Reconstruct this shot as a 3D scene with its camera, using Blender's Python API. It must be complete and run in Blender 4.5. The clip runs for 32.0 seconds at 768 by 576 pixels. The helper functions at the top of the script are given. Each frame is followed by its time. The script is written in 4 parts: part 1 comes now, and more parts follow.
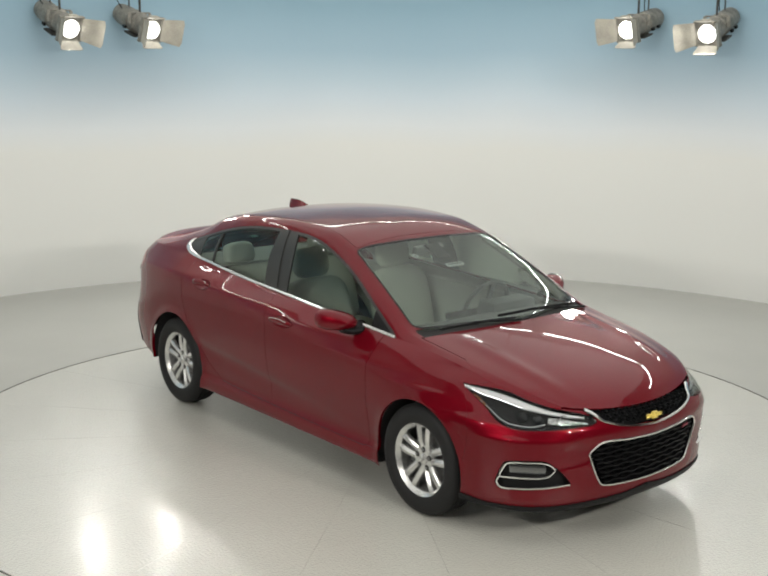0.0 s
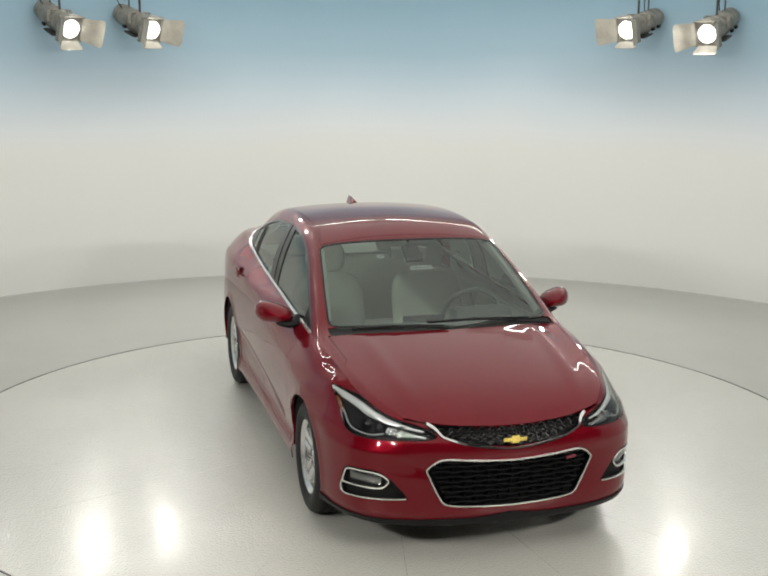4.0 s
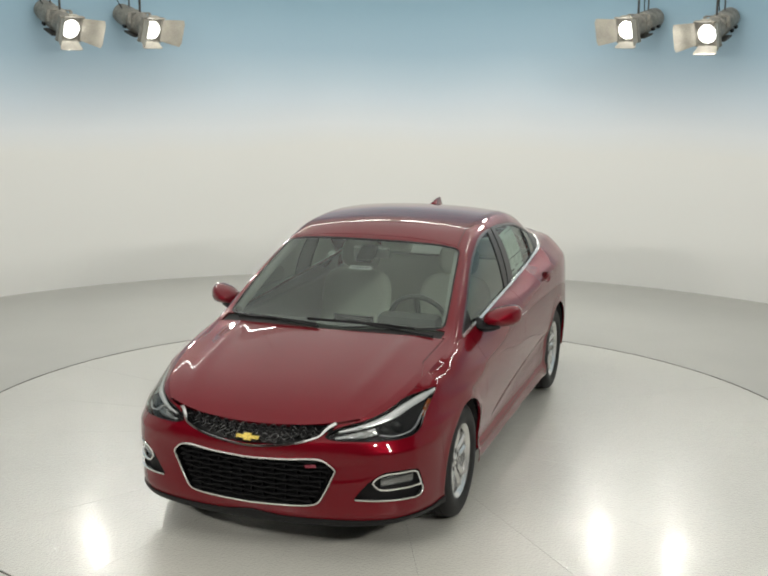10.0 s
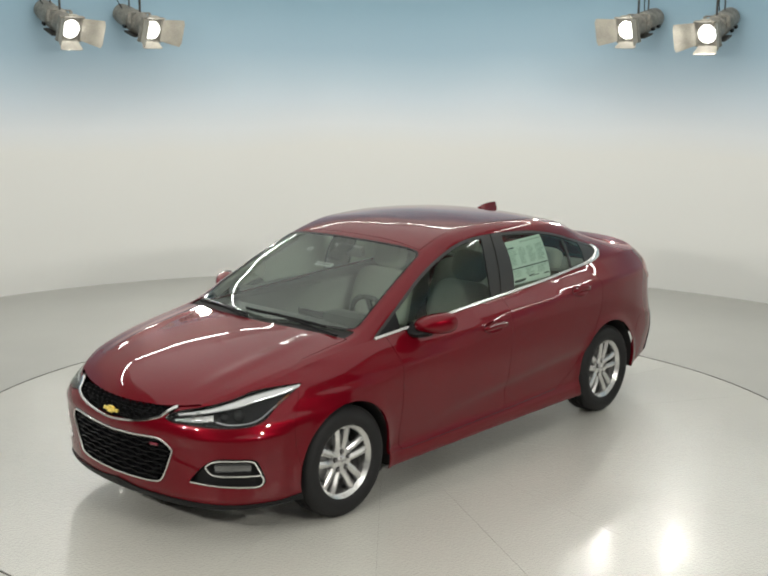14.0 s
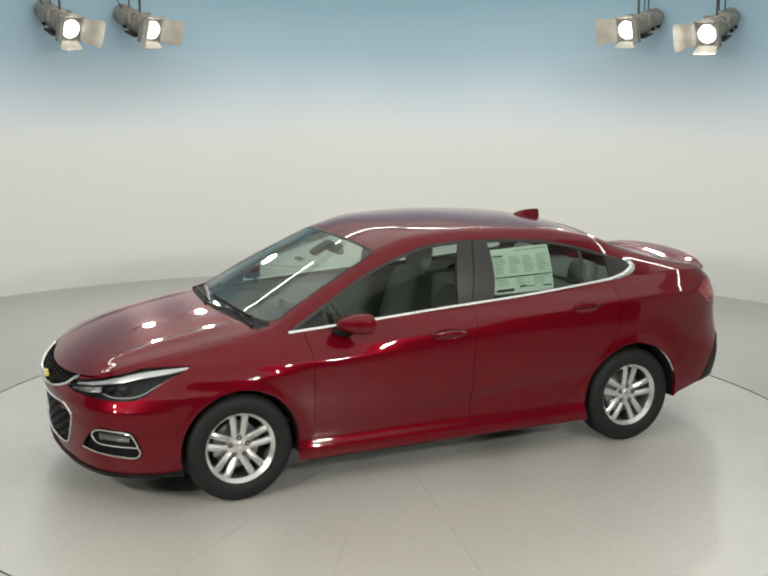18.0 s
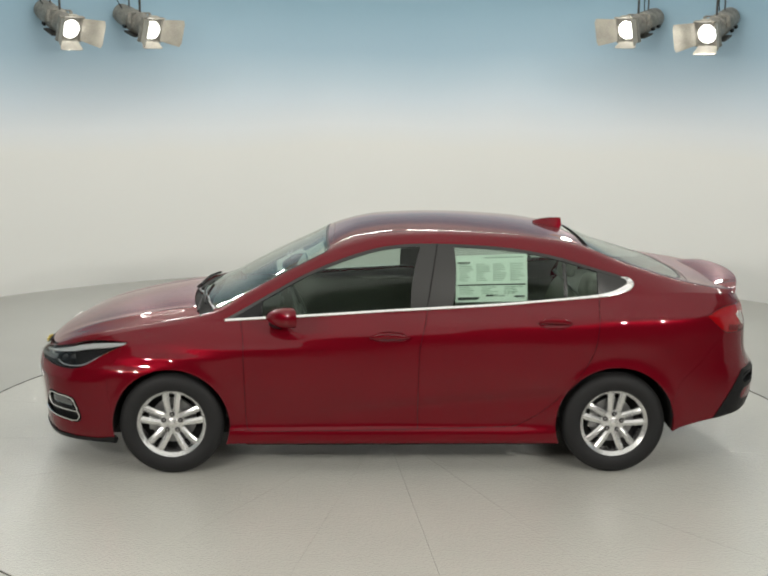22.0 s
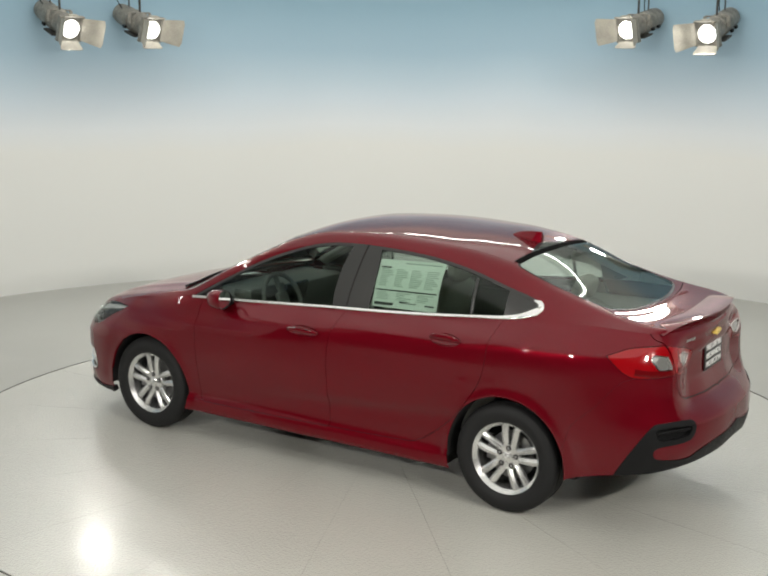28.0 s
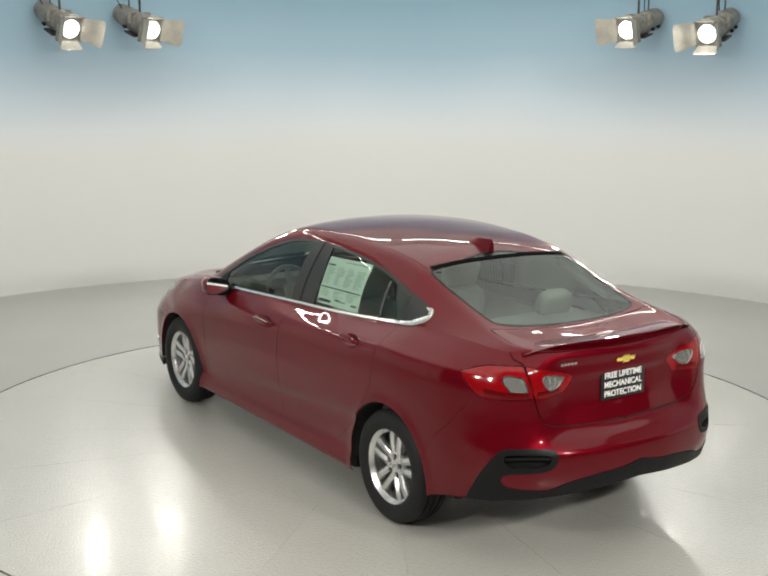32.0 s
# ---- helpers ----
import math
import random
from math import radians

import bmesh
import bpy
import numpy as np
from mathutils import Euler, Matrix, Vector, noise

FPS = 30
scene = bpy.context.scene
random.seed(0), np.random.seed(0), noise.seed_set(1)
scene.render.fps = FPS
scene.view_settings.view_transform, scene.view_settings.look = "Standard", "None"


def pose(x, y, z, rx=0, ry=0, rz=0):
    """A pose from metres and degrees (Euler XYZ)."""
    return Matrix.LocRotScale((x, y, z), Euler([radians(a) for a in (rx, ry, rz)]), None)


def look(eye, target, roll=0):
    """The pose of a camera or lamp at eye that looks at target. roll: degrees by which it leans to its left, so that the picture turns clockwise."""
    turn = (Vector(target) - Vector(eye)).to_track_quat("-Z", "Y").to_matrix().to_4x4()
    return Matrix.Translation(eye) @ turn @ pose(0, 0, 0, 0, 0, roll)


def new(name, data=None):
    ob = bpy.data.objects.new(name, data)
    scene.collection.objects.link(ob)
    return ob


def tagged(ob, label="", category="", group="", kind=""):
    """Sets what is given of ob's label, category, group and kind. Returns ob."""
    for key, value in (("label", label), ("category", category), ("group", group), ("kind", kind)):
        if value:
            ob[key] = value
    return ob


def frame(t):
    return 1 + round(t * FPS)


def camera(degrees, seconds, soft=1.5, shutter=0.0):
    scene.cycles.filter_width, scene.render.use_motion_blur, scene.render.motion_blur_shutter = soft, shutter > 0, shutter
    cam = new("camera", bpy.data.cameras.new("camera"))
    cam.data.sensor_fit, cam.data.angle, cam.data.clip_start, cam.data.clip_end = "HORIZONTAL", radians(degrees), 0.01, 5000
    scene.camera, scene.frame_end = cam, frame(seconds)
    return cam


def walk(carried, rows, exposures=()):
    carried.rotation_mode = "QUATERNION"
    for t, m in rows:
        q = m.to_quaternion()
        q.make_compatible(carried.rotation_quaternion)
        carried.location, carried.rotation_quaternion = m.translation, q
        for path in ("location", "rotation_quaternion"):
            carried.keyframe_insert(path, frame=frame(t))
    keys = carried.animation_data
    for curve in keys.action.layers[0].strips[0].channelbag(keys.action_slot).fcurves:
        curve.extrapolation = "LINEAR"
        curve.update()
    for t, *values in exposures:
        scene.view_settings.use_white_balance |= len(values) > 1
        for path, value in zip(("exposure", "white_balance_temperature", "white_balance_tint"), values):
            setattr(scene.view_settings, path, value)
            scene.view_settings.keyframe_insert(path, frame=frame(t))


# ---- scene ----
cam = camera(36.67, 32.0, soft=2.1)
EYE, WAY = (0, -7.662, 2.513), (-.00084, .98059, -.19605)
VIEW = look(EYE, [EYE[i] + WAY[i] for i in range(3)], .51)
walk(cam, [(0, VIEW), (32, VIEW)])

# ---- light: luminous ceiling, a ring of tubes, hanging spots before and behind ----
world = bpy.data.worlds.new("studio_world")
world.use_nodes = True
scene.world = world
world.node_tree.nodes["Background"].inputs[0].default_value = (.55, .6, .65, 1)
world.node_tree.nodes["Background"].inputs[1].default_value = .02
scene.view_settings.exposure = -0.26


def area_lamp(name, m, power, shape, sx, sy=0, colour=(1, 1, 1), spread=180):
    d = bpy.data.lights.new(name, "AREA")
    d.energy, d.shape, d.size, d.color, d.spread = power, shape, sx, colour, radians(spread)
    if sy:
        d.size_y = sy
    ob = new(name, d)
    ob.matrix_world = m
    return ob


CEIL = 4.7
area_lamp("ceiling_panel_light", look((0, -.7, CEIL - .06), (0, -.7, 0)), 320, "RECTANGLE", 9.5, 13.0, (.985, .983, .935))
TUBES = [90 + k * 27 for k in (-2.5, -1.5, -.5, .5, 1.5, 2.5)]       # round the top of the cyclorama
for k in TUBES:
    c_, s_ = math.cos(radians(k)), math.sin(radians(k))
    area_lamp("tube_light", Matrix.Translation((4.45 * c_, 4.45 * s_, 3.58)) @ pose(0, 0, 0, 0, 0, k + 90), 15, "RECTANGLE", 1.95, .045, (.985, .983, .925))
FRONT_SPOTS = ((-3.9, -4.9, 2.9, -1), (-2.9, -5.8, 2.95, -1), (2.9, -5.8, 2.95, 1), (3.9, -4.9, 2.9, 1))     # their twins on the near side
SPOTS = ((-3.161, 4.192, 2.75, -1), (-2.439, 4.649, 2.756, -1), (2.476, 4.63, 2.799, 1), (3.186, 4.173, 2.757, 1))   # lens centres
# ---- materials ----
def material(name, colour, rough=.5, metal=0.0, **more):
    m = bpy.data.materials.new(name)
    m.use_nodes = True
    b = m.node_tree.nodes["Principled BSDF"]
    b.inputs["Base Color"].default_value = (*colour, 1)
    b.inputs["Roughness"].default_value = rough
    b.inputs["Metallic"].default_value = metal
    for k, v in more.items():
        b.inputs[k.replace("_", " ")].default_value = v
    return m


def node(m, kind, **inputs):
    n = m.node_tree.nodes.new(kind)
    for k, v in inputs.items():
        n.inputs[k.replace("_", " ")].default_value = v
    return n


def link(m, a, b):
    m.node_tree.links.new(a, b)


def grain(m, scale, low, high, detail=4.0, coords="Object"):
    """Noise of that scale, squeezed to low..high; returns its output socket."""
    tc = m.node_tree.nodes.new("ShaderNodeTexCoord")
    n = node(m, "ShaderNodeTexNoise", Scale=scale, Detail=detail)
    link(m, tc.outputs[coords], n.inputs["Vector"])
    r = node(m, "ShaderNodeMapRange", To_Min=low, To_Max=high)
    r.inputs["From Min"].default_value, r.inputs["From Max"].default_value = .3, .7
    link(m, n.outputs["Fac"], r.inputs["Value"])
    return r.outputs["Result"]


def vary_colour(m, scales, amount, coords="Object"):
    """Multiply the base colour by noise at two scales."""
    b = m.node_tree.nodes["Principled BSDF"]
    c = tuple(b.inputs["Base Color"].default_value)
    g1, g2 = grain(m, scales[0], 1 - amount, 1 + amount, coords=coords), grain(m, scales[1], 1 - amount * .6, 1 + amount * .6, coords=coords)
    mul = node(m, "ShaderNodeMath")
    mul.operation = "MULTIPLY"
    link(m, g1, mul.inputs[0])
    link(m, g2, mul.inputs[1])
    v = m.node_tree.nodes.new("ShaderNodeVectorMath")
    v.operation = "SCALE"
    v.inputs[0].default_value = c[:3]
    link(m, mul.outputs[0], v.inputs["Scale"])
    link(m, v.outputs[0], b.inputs["Base Color"])


def vary_rough(m, scale, low, high, coords="Object"):
    link(m, grain(m, scale, low, high, coords=coords), m.node_tree.nodes["Principled BSDF"].inputs["Roughness"])


def bump(m, scale, strength, distance=.002, coords="Object", detail=3.0, into="Normal"):
    b = node(m, "ShaderNodeBump", Strength=strength, Distance=distance)
    link(m, grain(m, scale, 0, 1, detail, coords), b.inputs["Height"])
    link(m, b.outputs["Normal"], m.node_tree.nodes["Principled BSDF"].inputs[into])


def glowing(name, colour, strength):
    return material(name, (0, 0, 0), Emission_Color=(*colour, 1), Emission_Strength=strength)


RED = material("red_metallic_paint", (.116, .0020, .0069), .33, .28, Coat_Weight=.9, Coat_Roughness=.02, Coat_IOR=1.45, Specular_IOR_Level=.0)
vary_colour(RED, (900, 3), .06)
BLACK = material("black_plastic", (.009, .009, .0095), .45, Specular_IOR_Level=.15)
vary_rough(BLACK, 60, .38, .55)
GLOSS_BLACK = material("gloss_black_plastic", (.008, .008, .009), .12, Coat_Weight=.5)
GREY_TRIM = material("grey_window_trim", (.022, .022, .021), .4)
CHROME = material("chrome", (.80, .80, .79), .09, 1.0)
ALLOY = material("silver_painted_alloy", (.66, .66, .65), .27, .8, Coat_Weight=.5, Coat_Roughness=.05)
RUBBER = material("tyre_rubber", (.012, .012, .0125), .62, Specular_IOR_Level=.25)
bump(RUBBER, 220, .25, .001)
STEEL = material("brake_steel", (.28, .28, .28), .35, .9)
LINER = material("wheel_arch_liner", (.010, .010, .010), .85)
GAP = material("shut_gap", (.004, .003, .003), .8)


def glass(name, tint, clear):
    """A thin pane: mostly clear, tinted, with a glossy face."""
    m = bpy.data.materials.new(name)
    m.use_nodes = True
    t = m.node_tree
    t.nodes.remove(t.nodes["Principled BSDF"])
    tr, gl, mix, fr = (t.nodes.new(k) for k in ("ShaderNodeBsdfTransparent", "ShaderNodeBsdfGlossy", "ShaderNodeMixShader", "ShaderNodeFresnel"))
    tr.inputs[0].default_value = (*tint, 1)
    gl.inputs["Roughness"].default_value = .015
    gl.inputs["Color"].default_value = (.95, 1, .97, 1)
    fr.inputs["IOR"].default_value = clear
    link(m, fr.outputs[0], mix.inputs[0])
    link(m, tr.outputs[0], mix.inputs[1])
    link(m, gl.outputs[0], mix.inputs[2])
    link(m, mix.outputs[0], t.nodes["Material Output"].inputs[0])
    return m


GLASS = glass("window_glass", (.82, .91, .86), 1.6)
SIDE_GLASS = glass("side_window_glass", (.64, .72, .67), 1.45)
LAMP_GLASS = glass("lamp_cover", (.90, .91, .92), 1.28)
WALL = material("cyclorama_wall", (.735, .735, .712), .75)
FLOOR = material("epoxy_floor", (.385, .382, .357), .38, Specular_IOR_Level=.25)
vary_colour(FLOOR, (1.3, 45), .035, "Object")
bump(FLOOR, 70, .10, .0015)
TURN = material("turntable_epoxy", (.468, .462, .420), .30, Specular_IOR_Level=.18, Coat_Weight=1.0, Coat_Roughness=.13)
vary_colour(TURN, (1.1, 38), .035)
bump(TURN, 74, 1.0, .0019, detail=0.0, into="Coat Normal")


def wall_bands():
    """Colour the cyclorama by height: white, a soft blend to blue, then pale."""
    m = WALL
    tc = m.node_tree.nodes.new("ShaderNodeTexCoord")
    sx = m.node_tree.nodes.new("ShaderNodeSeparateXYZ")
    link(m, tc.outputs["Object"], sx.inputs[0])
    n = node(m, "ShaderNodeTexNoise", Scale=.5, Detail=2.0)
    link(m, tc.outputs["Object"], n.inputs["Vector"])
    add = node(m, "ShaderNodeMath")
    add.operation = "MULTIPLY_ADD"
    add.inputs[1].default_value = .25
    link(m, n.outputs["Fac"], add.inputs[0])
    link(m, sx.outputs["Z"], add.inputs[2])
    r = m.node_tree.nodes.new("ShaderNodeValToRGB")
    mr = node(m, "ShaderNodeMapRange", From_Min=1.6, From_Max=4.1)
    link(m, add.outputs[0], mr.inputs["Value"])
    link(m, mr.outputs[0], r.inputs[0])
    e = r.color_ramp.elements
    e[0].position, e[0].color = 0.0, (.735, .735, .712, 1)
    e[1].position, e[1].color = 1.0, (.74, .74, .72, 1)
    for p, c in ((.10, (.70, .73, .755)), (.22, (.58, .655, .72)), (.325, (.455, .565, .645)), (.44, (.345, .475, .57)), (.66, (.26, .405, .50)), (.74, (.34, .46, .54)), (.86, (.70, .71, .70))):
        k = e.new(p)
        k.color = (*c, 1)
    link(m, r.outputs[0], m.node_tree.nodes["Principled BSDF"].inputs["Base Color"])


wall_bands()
CEILING = material("ceiling_paint", (.7, .7, .68), .8)
DARK_WALL = material("studio_back_wall", (.16, .16, .156), .8)
vary_colour(DARK_WALL, (.6, 8), .08)
LAMP_BODY = material("spot_housing", (.21, .20, .175), .5, .2)
vary_colour(LAMP_BODY, (14, 70), .35)
LAMP_DARK = material("spot_bracket", (.03, .029, .026), .5)
REFLECT_LAMP = material("faceted_reflector", (.62, .62, .61), .16, .9)
bump(REFLECT_LAMP, 90, .8, .004, detail=1.0)
LAMP_HOT = glowing("spot_lens", (1, .98, .93), 7)
RED_LENS = material("red_lens", (.29, .0025, .0055), .10, Transmission_Weight=.2, Specular_IOR_Level=.5, Coat_Weight=.5)
FLAP = material("barn_door_paint", (.36, .34, .29), .6)
vary_colour(FLAP, (9, 60), .15)
MATT_BLACK = material("matt_black_rubber", (.007, .007, .007), 1.0, Specular_IOR_Level=.02)
EDGE = material("ceramic_edge", (.008, .008, .008), .4, Specular_IOR_Level=.2)
CLEAR_LENS = material("clear_lens", (.44, .44, .42), .14, .7, Coat_Weight=1.0)
bump(CLEAR_LENS, 36, .35, .004, detail=0.0)
DARK_LENS = material("dark_red_lens", (.10, .0015, .003), .12)
REFLECTOR = material("lamp_reflector", (.5, .05, .05), .2, .7)
GOLD = material("gold_badge", (.82, .63, .15), .25, .45)
vary_rough(GOLD, 300, .2, .35)
PLATE = material("black_plate", (.012, .012, .012), .4)
WHITE = material("white_print", (.85, .85, .83), .5)
MIRROR = material("mirror_glass", (.9, .9, .9), .01, 1.0)
SEAT = material("seat_cloth", (.60, .60, .535), .85)
vary_colour(SEAT, (250, 9), .08)
TRIM_IN = material("door_lining", (.36, .36, .335), .7)
TRIM_DARK = material("dash_plastic", (.15, .153, .142), .6)
TRIM_PALE = material("roof_lining", (.60, .60, .555), .85)
PAPER = material("printed_paper", (.80, .87, .81), .7)
INK = material("print_black", (.05, .06, .055), .7)
INK_PALE = material("print_grey", (.34, .42, .36), .7)
RIM_GAP = material("turntable_rim_gap", (.06, .058, .05), .8)
SEAM = material("dirty_seam", (.20, .195, .165), .8)
SILVER = material("satin_silver", (.75, .75, .74), .22, .6)
GRILLE = material("grille_black", (.004, .004, .0045), .36, Specular_IOR_Level=.2)
BRIGHT = material("bright_trim", (.88, .88, .87), .2, .9)
# ---- building helpers ----
def mesh(name, v, f, mat, smooth=40):
    me = bpy.data.meshes.new(name)
    me.from_pydata([tuple(p) for p in v], [], [tuple(k) for k in f])
    me.materials.append(mat)
    if smooth:
        me.polygons.foreach_set("use_smooth", [True] * len(me.polygons))
        me.set_sharp_from_angle(angle=radians(smooth))
    me.update()
    return me


def part(name, data, mat, parent=None, label="", smooth=40):
    """One mesh object, of (points, faces) or a bmesh, under its thing."""
    if isinstance(data, bmesh.types.BMesh):
        me = bpy.data.meshes.new(name)
        data.to_mesh(me)
        data.free()
        me.materials.append(mat)
        if smooth:
            me.polygons.foreach_set("use_smooth", [True] * len(me.polygons))
            me.set_sharp_from_angle(angle=radians(smooth))
    else:
        me = mesh(name, *data, mat, smooth)
    ob = new(name, me)
    if parent:
        ob.parent = parent
    if label:
        tagged(ob, label)
    return ob


def join(*many):
    v, f = [], []
    for a, b in many:
        n = len(v)
        v += [tuple(p) for p in a]
        f += [tuple(i + n for i in k) for k in b]
    return v, f


def moved(data, m):
    return [tuple(m @ Vector(p)) for p in data[0]], data[1]


def lathe(profile, n=48, a0=0.0, a1=360.0, axis="z"):
    """Turn (radius, height) points about an axis."""
    full = abs(a1 - a0) >= 359.9
    cols = n if full else n + 1
    v, f = [], []
    for i in range(cols):
        a = radians(a0 + (a1 - a0) * i / n)
        for r, h in profile:
            v.append((r * math.cos(a), r * math.sin(a), h))
    k = len(profile)
    for i in range(n):
        j = (i + 1) % cols
        for q in range(k - 1):
            f.append((i * k + q, j * k + q, j * k + q + 1, i * k + q + 1))
    if axis == "y":
        v = [(x, z, -y) for x, y, z in v]
    if axis == "x":
        v = [(z, x, y) for x, y, z in v]
    return v, f


def box(x0, x1, y0, y1, z0, z1, bevel=0.0):
    """A block with chamfered edges."""
    bm = bmesh.new()
    bmesh.ops.create_cube(bm, size=1)
    for q in bm.verts:
        q.co = ((x0 + x1) / 2 + q.co.x * (x1 - x0), (y0 + y1) / 2 + q.co.y * (y1 - y0), (z0 + z1) / 2 + q.co.z * (z1 - z0))
    if bevel:
        bmesh.ops.bevel(bm, geom=bm.edges[:], offset=bevel, segments=2, affect="EDGES", profile=.6)
    bm.verts.ensure_lookup_table()
    out = [tuple(q.co) for q in bm.verts], [tuple(q.index for q in k.verts) for k in bm.faces]
    bm.free()
    return out


def tube(path, r, n=8, closed=False, flat=1.0):
    """A rod along a path; flat squeezes its section."""
    path = [Vector(p) for p in path]
    m = len(path)
    v, f = [], []
    up = Vector((0, 0, 1))
    for i, p in enumerate(path):
        d = (path[(i + 1) % m] - path[i - 1]) if closed else (path[min(i + 1, m - 1)] - path[max(i - 1, 0)])
        d.normalize()
        s = d.cross(up)
        if s.length < 1e-4:
            s = d.cross(Vector((0, 1, 0)))
        s.normalize()
        w = s.cross(d)
        rr = r[i] if isinstance(r, (list, tuple)) else r
        for k in range(n):
            a = 2 * math.pi * k / n
            v.append(tuple(p + s * (rr * flat * math.cos(a)) + w * (rr * math.sin(a))))
    for i in range(m if closed else m - 1):
        j = (i + 1) % m
        for k in range(n):
            l = (k + 1) % n
            f.append((i * n + k, i * n + l, j * n + l, j * n + k))
    if not closed:
        f += [tuple(range(n)), tuple(range((m - 1) * n, m * n))[::-1]]
    return v, f


# ---- structure: floor, turntable, cyclorama, room ----
R_TABLE, R_WALL = 2.985, 5.86
OUTER = lathe([(R_TABLE + .016, 0), (4.4, 0), (R_WALL + .02, 0), (9, 0), (14, 0)], 160)
tagged(part("floor", (OUTER[0], OUTER[1]), FLOOR, smooth=0), "glossy pale grey epoxy studio floor", "floor", kind="structure")
tagged(part("floor_trim", lathe([(R_TABLE - .004, -.004), (R_TABLE + .017, -.004), (R_TABLE + .017, -.001)], 160), RIM_GAP), "dark gap round the turntable", "floor trim", kind="structure")


def arc_wall(r, z0, z1, a0, a1, thick, n=140, rows=24):
    z = [z0 + (z1 - z0) * i / rows for i in range(rows + 1)]
    prof = [(r, q) for q in z] + [(r + thick, z1), (r + thick, z0), (r, z0)]
    return lathe(prof, n, a0, a1)


tagged(part("wall_cyclorama", arc_wall(R_WALL, 0, CEIL, -22, 202, .12), WALL), "curved studio wall, white below and blending to blue above", "wall", kind="structure")
tagged(part("ceiling", box(-9, 9, -13, 8, CEIL, CEIL + .1), CEILING, smooth=0), "plain white studio ceiling", "ceiling", kind="structure")
for nm, b in (("wall_south", (-9, 9, -13.1, -13, 0, CEIL)), ("wall_west", (-9.1, -9, -13, 8, 0, CEIL)), ("wall_east", (9, 9.1, -13, 8, 0, CEIL)), ("wall_north", (-9, 9, 8, 8.1, 0, CEIL))):
    tagged(part(nm, box(*b), DARK_WALL, smooth=0), "plain grey studio wall", "wall", kind="structure")
# ---- the saloon's skin: a ring round the lower body and a cap over it ----
def pchip(xs, ys):
    """A smooth curve through a few design points that does not overshoot."""
    xs, ys = np.array(xs, float), np.array(ys, float)
    if xs[0] > xs[-1]:
        xs, ys = xs[::-1], ys[::-1]
    h = np.diff(xs)
    dl = np.diff(ys) / h
    m = np.zeros_like(ys)
    m[0], m[-1] = dl[0], dl[-1]
    for i in range(1, len(xs) - 1):
        if dl[i - 1] * dl[i] > 0:
            w1, w2 = 2 * h[i] + h[i - 1], h[i] + 2 * h[i - 1]
            m[i] = (w1 + w2) / (w1 / dl[i - 1] + w2 / dl[i])

    def f(q):
        q = np.clip(np.asarray(q, float), xs[0], xs[-1])
        i = np.clip(np.searchsorted(xs, q, side="right") - 1, 0, len(xs) - 2)
        t = (q - xs[i]) / h[i]
        t2, t3 = t * t, t * t * t
        return ((2 * t3 - 3 * t2 + 1) * ys[i] + (t3 - 2 * t2 + t) * h[i] * m[i]
                + (3 * t2 - 2 * t3) * ys[i + 1] + (t3 - t2) * h[i] * m[i + 1])
    return f


# plan outline, nose to tail, of one half
PLAN = np.array([(2.285, 0), (2.272, .2), (2.24, .4), (2.185, .56), (2.09, .70), (1.95, .795), (1.75, .857), (1.5, .887), (1.2, .896),
                 (.6, .893), (-.3, .892), (-1.0, .896), (-1.4, .898), (-1.7, .884), (-1.95, .845), (-2.14, .765), (-2.27, .60), (-2.345, .38), (-2.375, .18), (-2.38, 0)])
_c = np.concatenate([[0], np.cumsum(np.hypot(*np.diff(PLAN, axis=0).T))])
_fx, _fy = pchip(_c, PLAN[:, 0]), pchip(_c, PLAN[:, 1])
_q = np.linspace(0, _c[-1], 4001)
_px, _py = _fx(_q), _fy(_q)
for _i in range(40):                                  # soften the outline's changes of bend
    _px[1:-1] = (_px[:-2] + 2 * _px[1:-1] + _px[2:]) / 4
    _py[1:-1] = (_py[:-2] + 2 * _py[1:-1] + _py[2:]) / 4
ARC = np.concatenate([[0], np.cumsum(np.hypot(np.diff(_px), np.diff(_py)))])
_nx, _ny = np.gradient(_py), -np.gradient(_px)
for _i in range(60):
    _nx[1:-1] = (_nx[:-2] + 2 * _nx[1:-1] + _nx[2:]) / 4
    _ny[1:-1] = (_ny[:-2] + 2 * _ny[1:-1] + _ny[2:]) / 4
_nl = np.hypot(_nx, _ny)
_nx, _ny = _nx / _nl, _ny / _nl
_ny[0] = _ny[-1] = 0


def a_at(x):
    """Arc along the outline where its plan point has this x."""
    return float(np.interp(-x, -_px, ARC))


def plan(a):
    return np.interp(a, ARC, _px), np.interp(a, ARC, _py), np.interp(a, ARC, _nx), np.interp(a, ARC, _ny)


